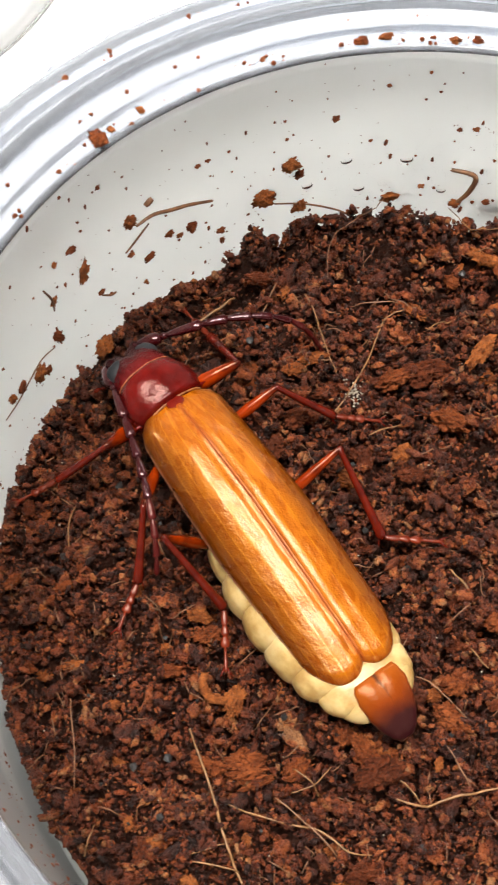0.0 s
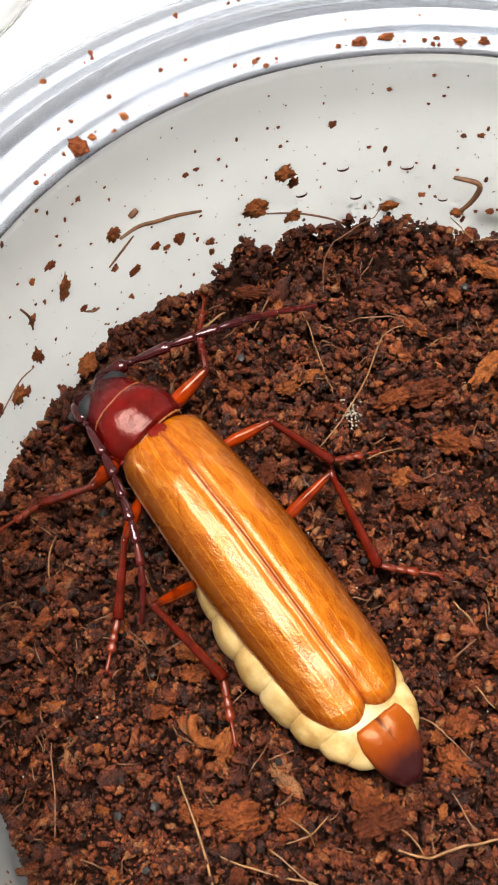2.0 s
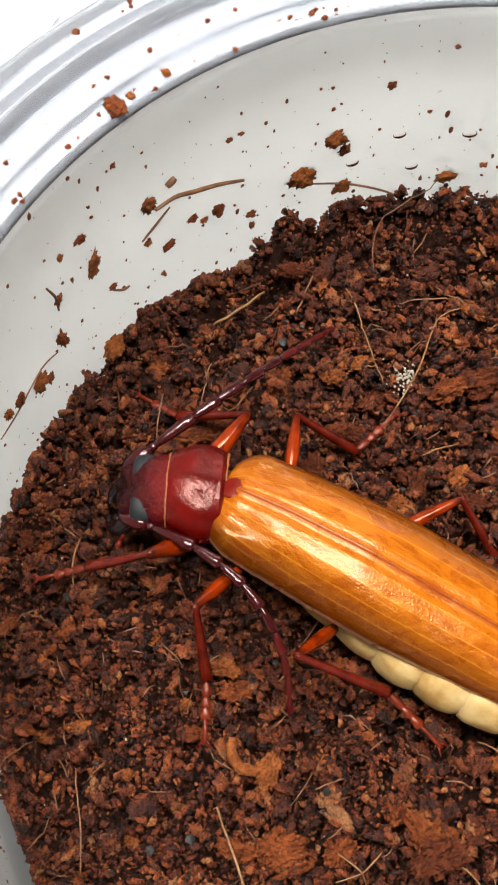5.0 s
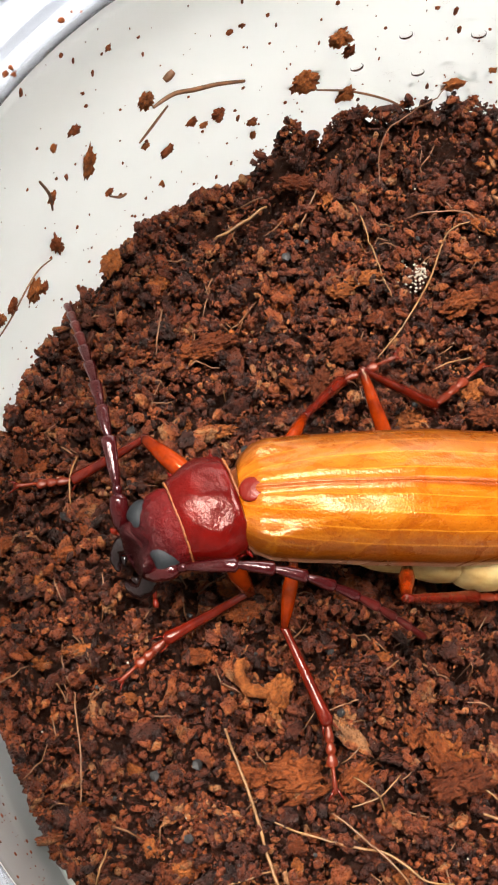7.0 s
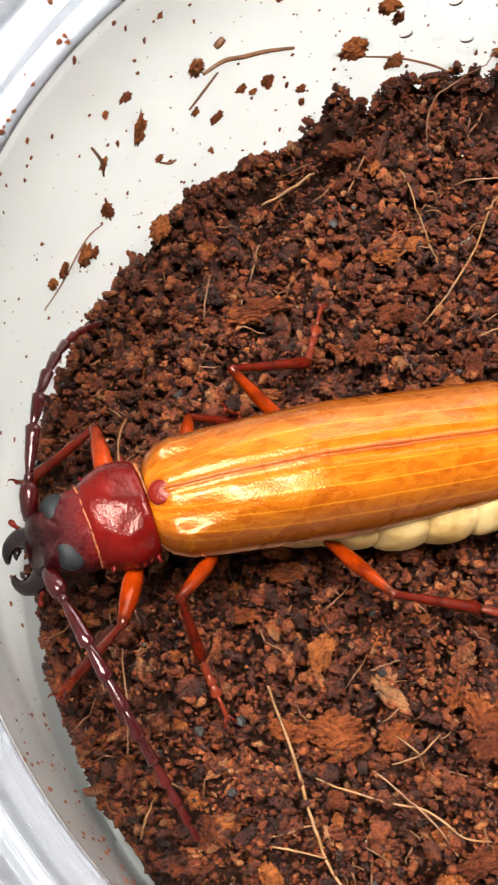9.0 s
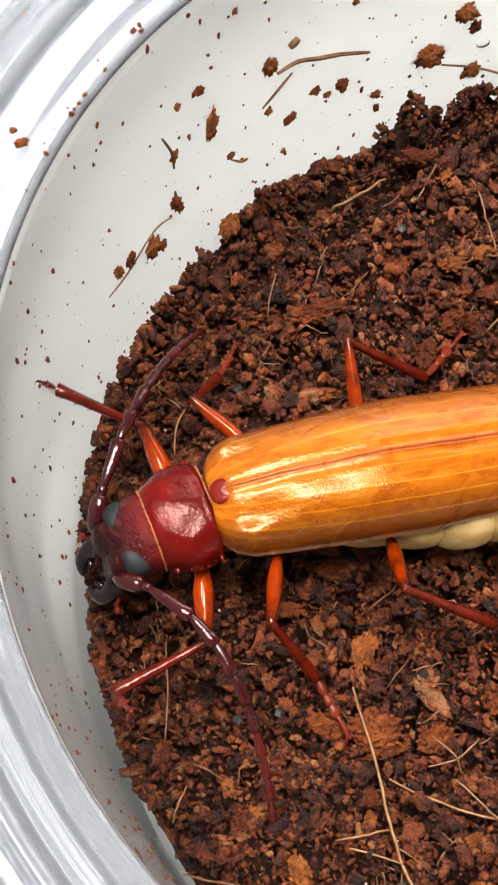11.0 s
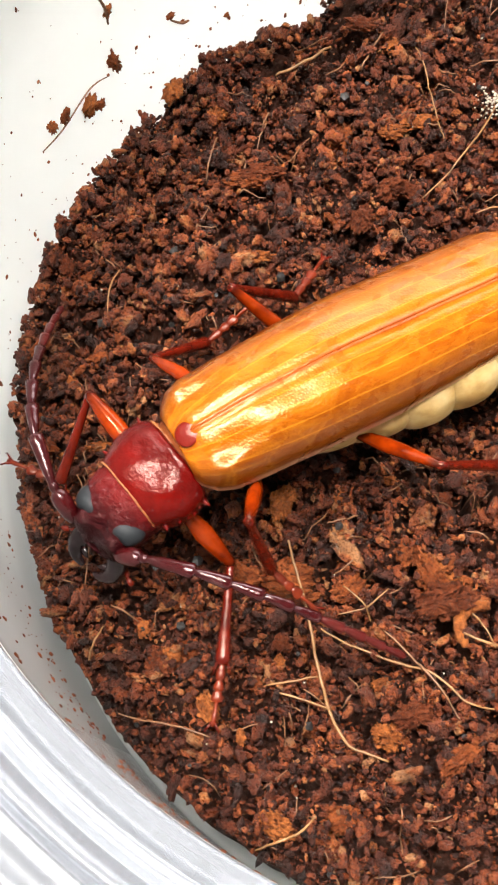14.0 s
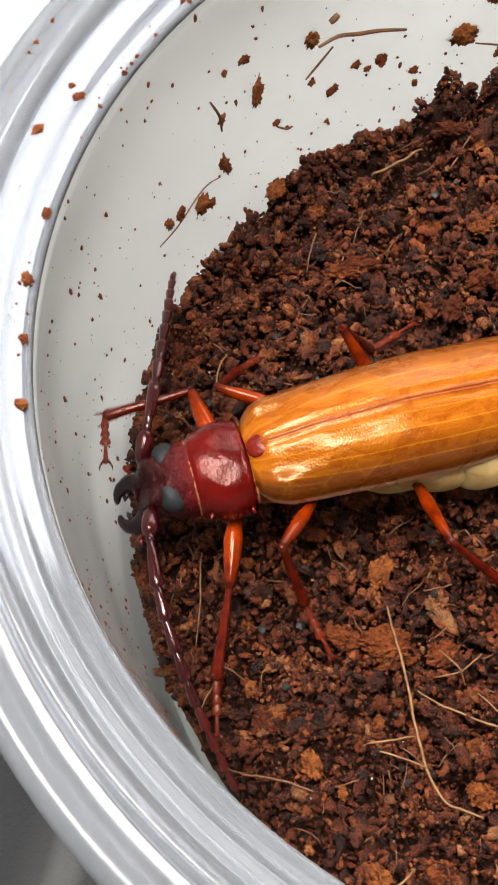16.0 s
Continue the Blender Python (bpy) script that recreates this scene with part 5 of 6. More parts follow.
def build_beetle():
    beetle = tagged(new("longhorn_beetle"), "large longhorn beetle, amber wing cases, red thorax, swollen cream abdomen", "beetle")
    for side in (-1, 1):
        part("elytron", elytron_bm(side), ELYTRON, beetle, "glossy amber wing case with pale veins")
    # scutellum
    bm = bmesh.new()
    bmesh.ops.create_uvsphere(bm, u_segments=20, v_segments=12, radius=1.0)
    for v in bm.verts:
        x, y, z = v.co
        v.co = Vector((x * 1.25 * (1 + 0.25 * y), y * 1.5 - 0.25, 11.4 - 0.5 * y + z * 0.3 - 0.28 * math.exp(-((y + 0.55) / 0.3) ** 2 - (x / 0.45) ** 2)))
    part("scutellum", bm, SCUTELLUM, beetle, "small red shield between the wing cases")
    # thorax under the wing cases
    rings = [oval(y, w, h, z, 2.3, 32) for y, w, h, z in ((2.4, 3.0, 2.2, 6.2), (0.5, 4.2, 3.6, 6.0), (-4, 5.0, 5.0, 5.7), (-9, 5.4, 5.2, 5.5), (-14, 5.6, 5.2, 5.2), (-16.5, 5.0, 4.6, 5.0))]
    part("thorax", roughen(loft(rings), 0.2, 1.2, 4), THORAX, beetle, "brown underside of the thorax")
    cuts = [-11.5, -16.6, -21.8, -27.1, -32.4, -37.5, -41.6, -44.9]
    wide = [4.6, 5.9, 7.3, 8.1, 8.2, 7.8, 7.0, 5.7]
    high = [4.9, 5.4, 5.6, 5.5, 5.2, 4.5, 3.5, 2.8]
    mids = [3.6, 3.4, 3.3, 3.4, 3.6, 4.0, 4.6, 4.9]
    for k in range(len(cuts) - 1):
        part("abdominal_segment", segment_bm(cuts[k] + 0.35, cuts[k + 1] - 0.35, wide[k], wide[k + 1], high[k], high[k + 1], mids[k], mids[k + 1]), ABDOMEN, beetle, "swollen cream segment")
    # rounded cream end under the last plate
    bm = bmesh.new()
    bmesh.ops.create_uvsphere(bm, u_segments=32, v_segments=18, radius=1.0)
    bmesh.ops.scale(bm, vec=(5.5, 3.4, 3.0), verts=bm.verts)
    bmesh.ops.translate(bm, vec=(0, -44.6, 5.0), verts=bm.verts)
    part("abdomen_tip", roughen(bm, 0.25, 2.0, 6), ABDOMEN, beetle, "cream end of the abdomen")
    # the last plate
    rings = []
    for y, w, h, z in ((-43.2, 2.9, 0.35, 8.1), (-43.8, 3.3, 0.8, 7.85), (-45.4, 3.55, 1.3, 7.2), (-47.4, 3.3, 1.6, 6.2), (-49.2, 2.7, 1.6, 5.2), (-50.6, 1.9, 1.3, 4.4), (-51.4, 1.0, 0.8, 3.9)):
        rings.append([(x, yy + 43.2, zz) for x, yy, zz in oval(y, w, h, z, 2.4, 32)])
    bm = loft(rings)
    for v in bm.verts:
        v.co.z -= 0.35 * math.exp(-(v.co.x / 0.4) ** 2) * max(0.0, 1 + v.co.y / 3.5)
    roughen(bm, 0.14, 1.3, 12)
    part("pygidium", bm, PYGIDIUM, beetle, "orange last plate with a dark purple tip", at=(0, -43.2, 0))
    pro = part("pronotum", pronotum_bm(), PRONOTUM, beetle, "glossy dark red pronotum with small side teeth", at=PRO_PIVOT)
    for side in (-1, 1):
        for y, out in ((1.4, 0.9), (2.1, 0.3), (2.9, 0.4), (3.6, 0.25), (4.5, 0.3), (5.9, 0.6)):
            part("side_tooth", tooth_bm(side, y, out), PRONOTUM, pro)
    # golden fringe at the front of the pronotum
    ring = [Vector(p) - PRO_PIVOT for p in oval(6.9, 4.3, 3.52, 8.0, 2.2, 120)]
    part("neck_fringe", roughen(tube(ring[:61], 0.11, 8), 0.1, 0.3, 2), FRINGE, pro, "golden fringe")
    ring = [Vector(p) - PRO_PIVOT for p in oval(0.55, 4.6, 3.0, 8.05, 2.2, 120)]
    part("hind_fringe", roughen(tube(ring[:61], 0.16, 8), 0.15, 0.25, 3), FRINGE, pro, "golden fringe")
    head = part("head", head_bm(), HEAD, beetle, "pitted purple-brown head", at=HEAD_PIVOT)
    for side in (-1, 1):
        part("eye", eye_bm(side), EYE, head, "matt slate-grey kidney-shaped eye")
        part("mandible", mandible_bm(side), MANDIBLE, head, "glossy black curved mandible")
        part("palp", palp_bm(side, 1.3, 13.0, 14), TIBIA, head)
        part("palp", palp_bm(side, 2.5, 12.6, 42), TIBIA, head)
    legs, antennae = {}, {}
    for side, mark in ((-1, "L"), (1, "R")):
        for k in (1, 2, 3):
            f, t, a = LEG_SPANS[k]
            bits = [part("femur", femur_bm(f, (1.0, 0.74, 0.74)[k - 1]), FEMUR, beetle, "glossy orange-red thigh"), part("tibia", tibia_bm(t, 1.0), TIBIA, beetle, "dark red bristly shin"),
                    part("tarsus", tarsus_bm(a), TARSUS, beetle, "red-brown padded foot")]
            part("claw", claw_bm(a), TIBIA, bits[2])
            legs[mark + str(k)] = bits
        antennae[mark] = [part("antenna_joint", antenna_piece_bm(k, l), ANTENNA if k < 7 else ANTENNA_TIP, beetle) for k, l in enumerate(ANTENNA_PARTS)]
    return beetle, pro, head, legs, antennae


BEETLE, PRO, HEAD_PART, LEGS, ANTENNAE = build_beetle()

# ---------------------------------------------------------------- how it moves
# time, then where the scutellum's foot stands in mm, and heading, pitch and roll in degrees
BODY = []
BODY += [
    (0, -34.47, 19.17, -0.49, 40.8, 0.9, 0.2),
    (0.5, -34.2, 18.8, -0.58, 40.4, 0.7, -0.1),
    (1, -34.43, 18.44, -0.6, 41.1, 0.6, -0.2),
    (1.5, -34.92, 18.46, -0.5, 41.8, 0.9, 0.1),
    (2, -35.05, 18.44, -0.3, 42.4, 1.1, 0.5),
    (2.5, -34.88, 18.6, -0.07, 43.3, 1.4, 1.1),
    (3, -34.68, 18.63, 0.18, 43.7, 1.4, 1.6),
    (3.5, -32.77, 16.96, 0.33, 46.8, 1.4, 1.4),
    (4, -30.88, 16.09, 0.5, 49.2, 1.3, 1.1),
    (4.2, -31.93, 15.39, 0.56, 51.2, 1.3, 0.4),
]
BODY += [
    (6.5, -26.96, 1.8, 3.1, 99, 3.5, -1),
    (7, -28.38, -0.41, 3.3, 98.5, 3.3, -2.3),
    (7.5, -28.58, -1.18, 3.6, 104.4, 1.6, -4),
    (8, -35.12, -6.63, 3.58, 113, 2.6, -3.5),
    (8.5, -39.02, -3.4, 3.5, 105.7, 3.8, -2.6),
    (9, -41.54, -6.37, 3.51, 110.1, 4.4, -2.3),
    (9.5, -42.99, -6.75, 3.53, 109.3, 5.7, -1.3),
    (9.7, -44.39, -4.31, 3.78, 104.1, 5.6, -1.6),
]
BODY += [
    (11.8, -36.7, -10.21, 4.18, 120.9, 1.6, -3),
    (12, -35.95, -10.38, 4.49, 123.3, 1.2, -4.3),
    (12.5, -32.06, -13.99, 4.64, 129.9, 1.1, -4.4),
    (13, -30.91, -15.63, 4.66, 133.4, 1.1, -3.9),
    (13.5, -29.65, -17.92, 4.56, 136.4, 1.5, -3.2),
    (14, -32.53, -17.16, 4.45, 132, 2, -2.8),
    (14.5, -35.62, -15.89, 4.33, 127.5, 2.9, -1.9),
    (15, -37.04, -14.22, 4.39, 124.2, 2.8, -1.9),
    (15.5, -36.91, -14.87, 4.42, 125.2, 3.5, -1.7),
    (16, -38.25, -11.32, 4.52, 119.8, 2.9, -2.3),
]

# time, turn of the prothorax, turn of the head, nod of the head, in degrees
NECK = []
NECK += [
    (0, 4, 6.3, -18, 0),
    (0.5, 6, 7.5, -17.6, 0),
    (1, 7, 9.5, -18, 0),
    (1.5, 7.4, 8.7, -18, 0),
    (2, 12.6, 14.5, -18, 0),
    (2.5, 12.3, 13.2, -18, 0),
    (3, 10.9, 12.2, -18, 0),
    (3.5, 12.3, 16.8, -18, 0),
    (4, 23.7, 24.1, -16.8, 0),
    (4.2, 20.2, 20.8, -18, 0),
]
NECK += [
    (6.5, 29.4, 32.6, -23, -0.64),
    (7, 18, 27.5, -22.8, -0.7),
    (7.5, 16.5, 26, -21.2, -0.74),
    (8, 19, 28.5, -19.6, -0.8),
    (8.5, 18.1, 19.4, -12, -0.88),
    (9, 8, 8.4, -8, -0.96),
    (9.5, 0.3, 1.9, -7, -1.07),
    (9.7, 4, 7.2, -8, -1.12),
]
NECK += [
    (11.8, 11.3, 16.3, -18, -1.6),
    (12, 13.6, 18, -22.3, -1.65),
    (12.5, 20.7, 27.3, -22.6, -1.76),
    (13, 24.1, 30.8, -23.1, -1.92),
    (13.5, 13, 24.1, -22.3, -2.08),
    (14, 9, 20.7, -17.6, -2.24),
    (14.5, 9, 16.6, -12, -2.08),
    (15, 10.1, 9.2, -8, -1.92),
    (15.5, 2.8, 6.9, -7, -1.56),
    (16, -1.1, -3.1, -5, -1.2),
]

LEG_L1 = []
LEG_L1 += [
    (0, -10.5, 0.6, 9.6, -17.2, 3.2, 2.1, -21.6, 3.8, 1.1),
    (0.5, -11.1, 0.9, 9, -17.8, 3.6, 1.5, -20, 3.7, 1.3),
    (1, -10.7, 0.9, 9.7, -16.9, 4.1, 2, -19.5, 4.5, 1.3),
    (1.5, -10.2, -0.2, 9.9, -16.8, 3, 2.6, -20.3, 4.5, 1.1),
    (2, -10.4, -0.8, 9.7, -15.6, 4, 2.1, -20.3, 4.5, 0.7),
]
LEG_L1 += [
    (2.5, -10.8, -0.2, 9.4, -16.5, 4.7, 2.3, -22.3, 6, 0.2),
    (3, -10.7, 1, 9.9, -15.7, 6.1, 2.4, -22.6, 6.8, 3.7),
    (3.5, -11.5, 4, 8.4, -15.5, 10.1, 1.1, -23.2, 9.7, 1.6),
    (4, -10.8, 6.2, 5, -16.3, 13.5, 0, -21.1, 13, -0.5),
    (4.2, -10.6, 5.6, 8.3, -14.1, 12.1, 1.1, -18, 14.7, -0.3),
]
LEG_L1 += [
    (6.5, -11.5, 1.8, 8.9, -11.2, 5.3, -0.8, -13.7, 11.1, -2.8),
    (7, -6.3, -0.8, -2.5, -11.4, 8.2, -1.9, -15.2, 12.7, -2.7),
    (7.5, -10.5, 2.5, 10.3, -11.2, 7.1, 1.1, -14, 13.6, -2.3),
    (8, -10.1, 3.3, 10.4, -8.5, 7.4, 1.1, -8.6, 13.1, -3),
]
LEG_L1 += [
    (8.5, -10.4, 1.3, 10.6, -10.1, 4.9, 0.9, -11.6, 10, -2.9),
    (9, -11.4, 6.1, 7.5, -13.4, 11.1, -1.4, -18.1, 15, 8.2),
    (9.5, -9.5, 6.2, 10.6, -11.2, 16, 13.5, -15.1, 15.9, 20.6),
    (9.7, -11, 5.6, 9.1, -16, 14.6, 9.8, -19.1, 13.5, 20.8),
]
LEG_L1 += [
    (11.8, -9.8, 4.7, -0.3, -12.9, 14.3, -2.5, -16.3, 16.3, -3.1),
    (12, -11, 6.4, 3.6, -11.3, 15, -2.1, -15.5, 17.6, -3),
    (12.5, -7.3, -3, -1.1, -8.1, 7.2, -3.1, -7, 9.5, -3.6),
    (13, -9.9, 1.6, -0.9, -16.9, 9.2, -2.2, -21.5, 11.8, -2.7),
    (13.5, -9.4, 0.1, -1.1, -14.6, 8.9, -2.7, -17.2, 11.6, -3.2),
]
LEG_L1 += [
    (14, -9, 1.1, -1.5, -18, 6.1, -2.5, -21, 8.4, -3),
    (14.5, -8.4, 4.7, -1.3, -13.9, 13.3, -3.3, -17.8, 15.4, -3.8),
    (15, -9, 2.4, -1.3, -18.2, 6.9, -2.7, -23.2, 8.7, -3.4),
    (15.5, -6.6, 5.3, -1.9, -7.8, 15.4, -3.6, -15.7, 18, 8.9),
    (16, -11.2, 6.4, 3, -19.3, 10.3, -2.2, -24, 11.6, -3.5),
]

LEG_L2 = []
LEG_L2 += [
    (0, -11.2, -9.1, 9.2, -16.3, -15.1, 2.3, -21, -18.3, 1.4),
    (0.5, -11, -9.3, 9.4, -16.3, -14.8, 2.2, -20.8, -18.2, 1.5),
    (1, -10.7, -8.6, 10.5, -15.5, -13.8, 2.7, -20.8, -17.7, 1.6),
    (1.5, -11.1, -9.3, 9.1, -16.1, -14.7, 1.8, -20.9, -18.1, 1.4),
    (2, -11.3, -8.8, 9.5, -16.2, -14.1, 1.9, -20.8, -18.4, 1.2),
]
LEG_L2 += [
    (2.5, -12, -6.8, 10.3, -15.9, -12.1, 2.1, -19.9, -16.7, 0.8),
    (3, -12.9, -6.6, 8.7, -15.1, -9.5, -1.1, -17.5, -12.3, 0.3),
    (3.5, -11.7, -3.1, 11.1, -15, -7, 1.9, -18, -11.2, 0.2),
    (4, -13.4, -5.2, 8.3, -18, -10.8, 0.8, -18.9, -12.3, 0.1),
    (4.2, -11.6, -3.1, 11.2, -15.3, -6.9, 2.2, -17.8, -10.1, 0.2),
]
LEG_L2 += [
    (6.5, -11.1, -1.2, 1.3, -21.1, -2.6, -1.4, -27.7, -2.7, -1.8),
    (7, -11.1, -3.9, 0.4, -20.8, -7.8, -0.7, -24.4, -8, -1.2),
    (7.5, -12.9, -1.8, 3.8, -21.9, -4.8, -0.5, -24.4, -4.8, -1.1),
    (8, -12.7, -3.1, 9.8, -16.5, -7.3, 1, -21.3, -10.2, -1.1),
]
LEG_L2 += [
    (8.5, -12.8, -1.7, 8.5, -15.7, -6.7, -0.3, -19.3, -10.6, -1.2),
    (9, -10.5, 0.3, 10.2, -14.8, -1.5, 0.8, -21.2, -3.1, -1.7),
    (9.5, -13.5, -5.3, 4.5, -18.6, -10.7, -2.9, -21, -11.4, -1.2),
    (9.7, -13.4, -5.2, 4.2, -19.8, -11.4, -1.3, -23.5, -14.3, -1),
]
LEG_L2 += [
    (11.8, -11.9, -1.6, 10.1, -15.3, -5, 0.8, -21.7, -6.2, -2.2),
    (12, -11.4, -1.2, 10.5, -14.7, -4.1, 1, -21, -6, -2.1),
    (12.5, -12.3, -4.5, 10.6, -14.4, -8.8, 1.3, -19.9, -17, -2.1),
    (13, -11, -6.1, 0.5, -18.3, -12.9, -2.5, -18.6, -13.8, -2.4),
    (13.5, -12.7, -3.4, 9.8, -16.5, -7.4, 0.9, -23.1, -13.9, -2.2),
]
LEG_L2 += [
    (14, -10.4, -0.8, 11.2, -13.6, -2, 1.3, -19.3, -4.8, -2.6),
    (14.5, -13.4, -4.7, 4.1, -21, -9.4, -1.5, -24.6, -10.7, -2.3),
    (15, -10.4, -3.7, -0.2, -18.4, -10.2, -1.7, -26.1, -13.3, -2.2),
    (15.5, -13.4, -5.4, 4.4, -18.5, -10.9, -3, -22.3, -12.1, -2.3),
    (16, -11, 0.6, 9.2, -14.9, -1.1, -0.4, -19.7, -2.3, -2.9),
]

LEG_L3 = []
LEG_L3 += [
    (0, -11.9, -14.8, 11.4, -9.1, -24.5, 2.9, -14.1, -32.2, 1.6),
    (0.5, -12.4, -17.9, 11.1, -10.7, -27.9, 2.7, -14.1, -36.2, 1.7),
    (1, -13, -17.7, 10.7, -10.3, -27.7, 2.4, -14, -35.9, 1.7),
    (1.5, -13.3, -17.7, 10.3, -10.6, -28, 2.5, -14.2, -36, 1.7),
    (2, -13.3, -17.7, 10.3, -10.4, -27.9, 2.5, -14.2, -35.7, 1.6),
]
LEG_L3 += [
    (2.5, -13.3, -16.8, 10.4, -11.9, -27.4, 2.6, -15.7, -36, 1.3),
    (3, -13, -14.5, 10.4, -11.8, -25, 2.4, -15.8, -33.8, 0.9),
    (3.5, -14, -17.7, 9.6, -10.7, -28.1, 2.1, -13.2, -35.4, 0.9),
    (4, -11.1, -9.5, 8.6, -10.9, -21.1, 2.2, -15.9, -29.5, 0.6),
    (4.2, -13.5, -16.9, 10.2, -10.5, -27.6, 3.1, -13.6, -37.5, 0.9),
]
LEG_L3 += [
    (6.5, -10.8, -9.8, 9.2, -9.2, -20.7, 1.9, -10.2, -28.5, -0.5),
    (7, -11.5, -14.1, 11.5, -9.1, -23.8, 2.8, -8.6, -32, -0.4),
    (7.5, -12.3, -13.8, 10.8, -12.3, -23.7, 2, -13.9, -30.8, -1.1),
    (8, -10.7, -10.2, 9.7, -8.6, -20.6, 1.9, -12.1, -32.3, -0.7),
]
LEG_L3 += [
    (8.5, -12.9, -17.4, 10.8, -15.1, -28.2, 3.5, -18.8, -36.3, 0.5),
    (9, -14.1, -20.7, 8.1, -15.8, -31.4, 0.5, -17.2, -34.4, 0.5),
    (9.5, -9.4, -9.7, 10, -7.5, -20.4, 2.6, -8.9, -29.6, 0.3),
    (9.7, -13.3, -17.1, 10.4, -13.8, -26.8, 1.4, -16.1, -30.4, 0.3),
]
LEG_L3 += [
    (11.8, -12.5, -12.2, 9.8, -16.4, -21.2, 1, -18.5, -26.4, -1.8),
    (12, -11.8, -16.1, 11.7, -10.7, -24.5, 1.6, -11.1, -31.3, -2.3),
    (12.5, -13.4, -18.7, 10, -14.8, -26.6, -0.4, -16.2, -30.5, -2.1),
    (13, -12.5, -15.7, 11.1, -14.4, -23.5, 0.6, -16.9, -27.7, -2.3),
    (13.5, -13.2, -17.6, 10.5, -15.4, -26.2, 0.7, -18.6, -31.6, -2),
]
LEG_L3 += [
    (14, -13.9, -20.5, 8.4, -15.3, -29.7, -0.9, -17.9, -34.5, -1.7),
    (14.5, -12.2, -14, 11, -10.1, -22.9, 1.5, -13.6, -33.7, -1.5),
    (15, -14.5, -21, 7, -16.9, -30.6, -1.7, -19.3, -34.4, -1.4),
    (15.5, -10.7, -10.4, 9.9, -10.2, -20.1, 0.9, -12.8, -29.7, -1.5),
    (16, -15, -16.9, 8.1, -19.5, -24.1, -2, -22.4, -26.4, -1.6),
]

LEG_R1 = []
LEG_R1 += [
    (0, 11.3, 1.8, 7.9, 12.6, 10.1, 1.9, 12.4, 15.1, 1),
    (0.5, 11.6, 2.9, 7.2, 13.3, 11.4, 1.5, 17.3, 16.8, 1),
    (1, 11.5, 3.8, 7.5, 14.6, 11.6, 1.5, 17.6, 16.5, 1.1),
    (1.5, 11.5, 3.4, 7.5, 14.9, 11.4, 1.9, 18.6, 16.6, 1),
    (2, 11, 4.8, 7.9, 15.5, 12.3, 2.4, 21.2, 18.2, 1),
]
LEG_R1 += [
    (2.5, 10.9, 5.2, 8.1, 15.4, 11.8, 1.5, 20.1, 17.2, 0.7),
    (3, 11, 4.8, 8.2, 15.4, 12, 2.3, 20.4, 17.9, 0.7),
    (3.5, 11.2, 6.5, 5.8, 15.3, 14.4, 0.6, 20.6, 17.7, 0.4),
    (4, 10.2, 8, 5.5, 15, 15.3, 0, 21.3, 19.8, 0.2),
    (4.2, 10.6, 3.8, 8, 11.1, 12, 1.5, 13.1, 16.4, -0.1),
]
LEG_R1 += [
    (6.5, 9.4, 7.4, 1.8, 7.4, 15.9, -3.8, 6.7, 19.8, -3.7),
    (7, 8.8, 9.6, 2.8, 7.3, 17.2, -4, 6.8, 22.2, -4.2),
    (7.5, 9.6, 8.1, 2.1, 8.3, 17.1, -2.7, 9.4, 22.6, -4.2),
    (8, 10.5, 4.3, 2.4, 15.4, 9.3, -5.2, 19.3, 9.1, -4.5),
]
LEG_R1 += [
    (8.5, 10.8, 4.6, 2.6, 6.5, 10.9, -4.4, 6.6, 11.4, -3.9),
    (9, 11.1, 4.2, 2.3, 9.2, 12.1, -4, 3.8, 15.4, 12.9),
    (9.5, 11.3, 2.1, 2.1, 8.3, 11.2, -1.8, 4.7, 14.6, 17.3),
    (9.7, 11.5, 6, 3.8, 5, 11.4, 9.8, 2.9, 14.3, 20.1),
]
LEG_R1 += [
    (11.8, 11.5, 3.6, 3.4, 20.5, 8.5, 1.9, 19.3, 12.8, 15),
    (12, 11.3, 3.6, 2.8, 18.5, 10.6, 0.4, 24.1, 9.2, 7.6),
    (12.5, 10.2, 5, 1.3, 12.4, 13.8, -3.8, 18.2, 14.9, -2.6),
    (13, 10.2, 6.7, 2.5, 14.9, 13.4, -3.9, 21.1, 13.5, -2.5),
    (13.5, 10.7, 7.1, 3.7, 17.1, 11.7, -2.9, 24.4, 11.5, -1.9),
]
LEG_R1 += [
    (14, 11, 5.3, 2.9, 6.8, 12.2, -3.7, 12.3, 15.9, -4.1),
    (14.5, 11.3, 4.2, 3.2, 8.3, 11.6, -3.4, 8.4, 15.6, 1.1),
    (15, 11.3, 5.7, 3.3, 7, 10.6, -4.7, 5.9, 15.6, 0.2),
    (15.5, 11.1, 7, 3.6, 8.2, 11.5, -5.3, 4.7, 16.2, 3.6),
    (16, 11.9, 4.4, 3.5, 11.8, 14.8, 3.5, 4.2, 16.3, 4.8),
]

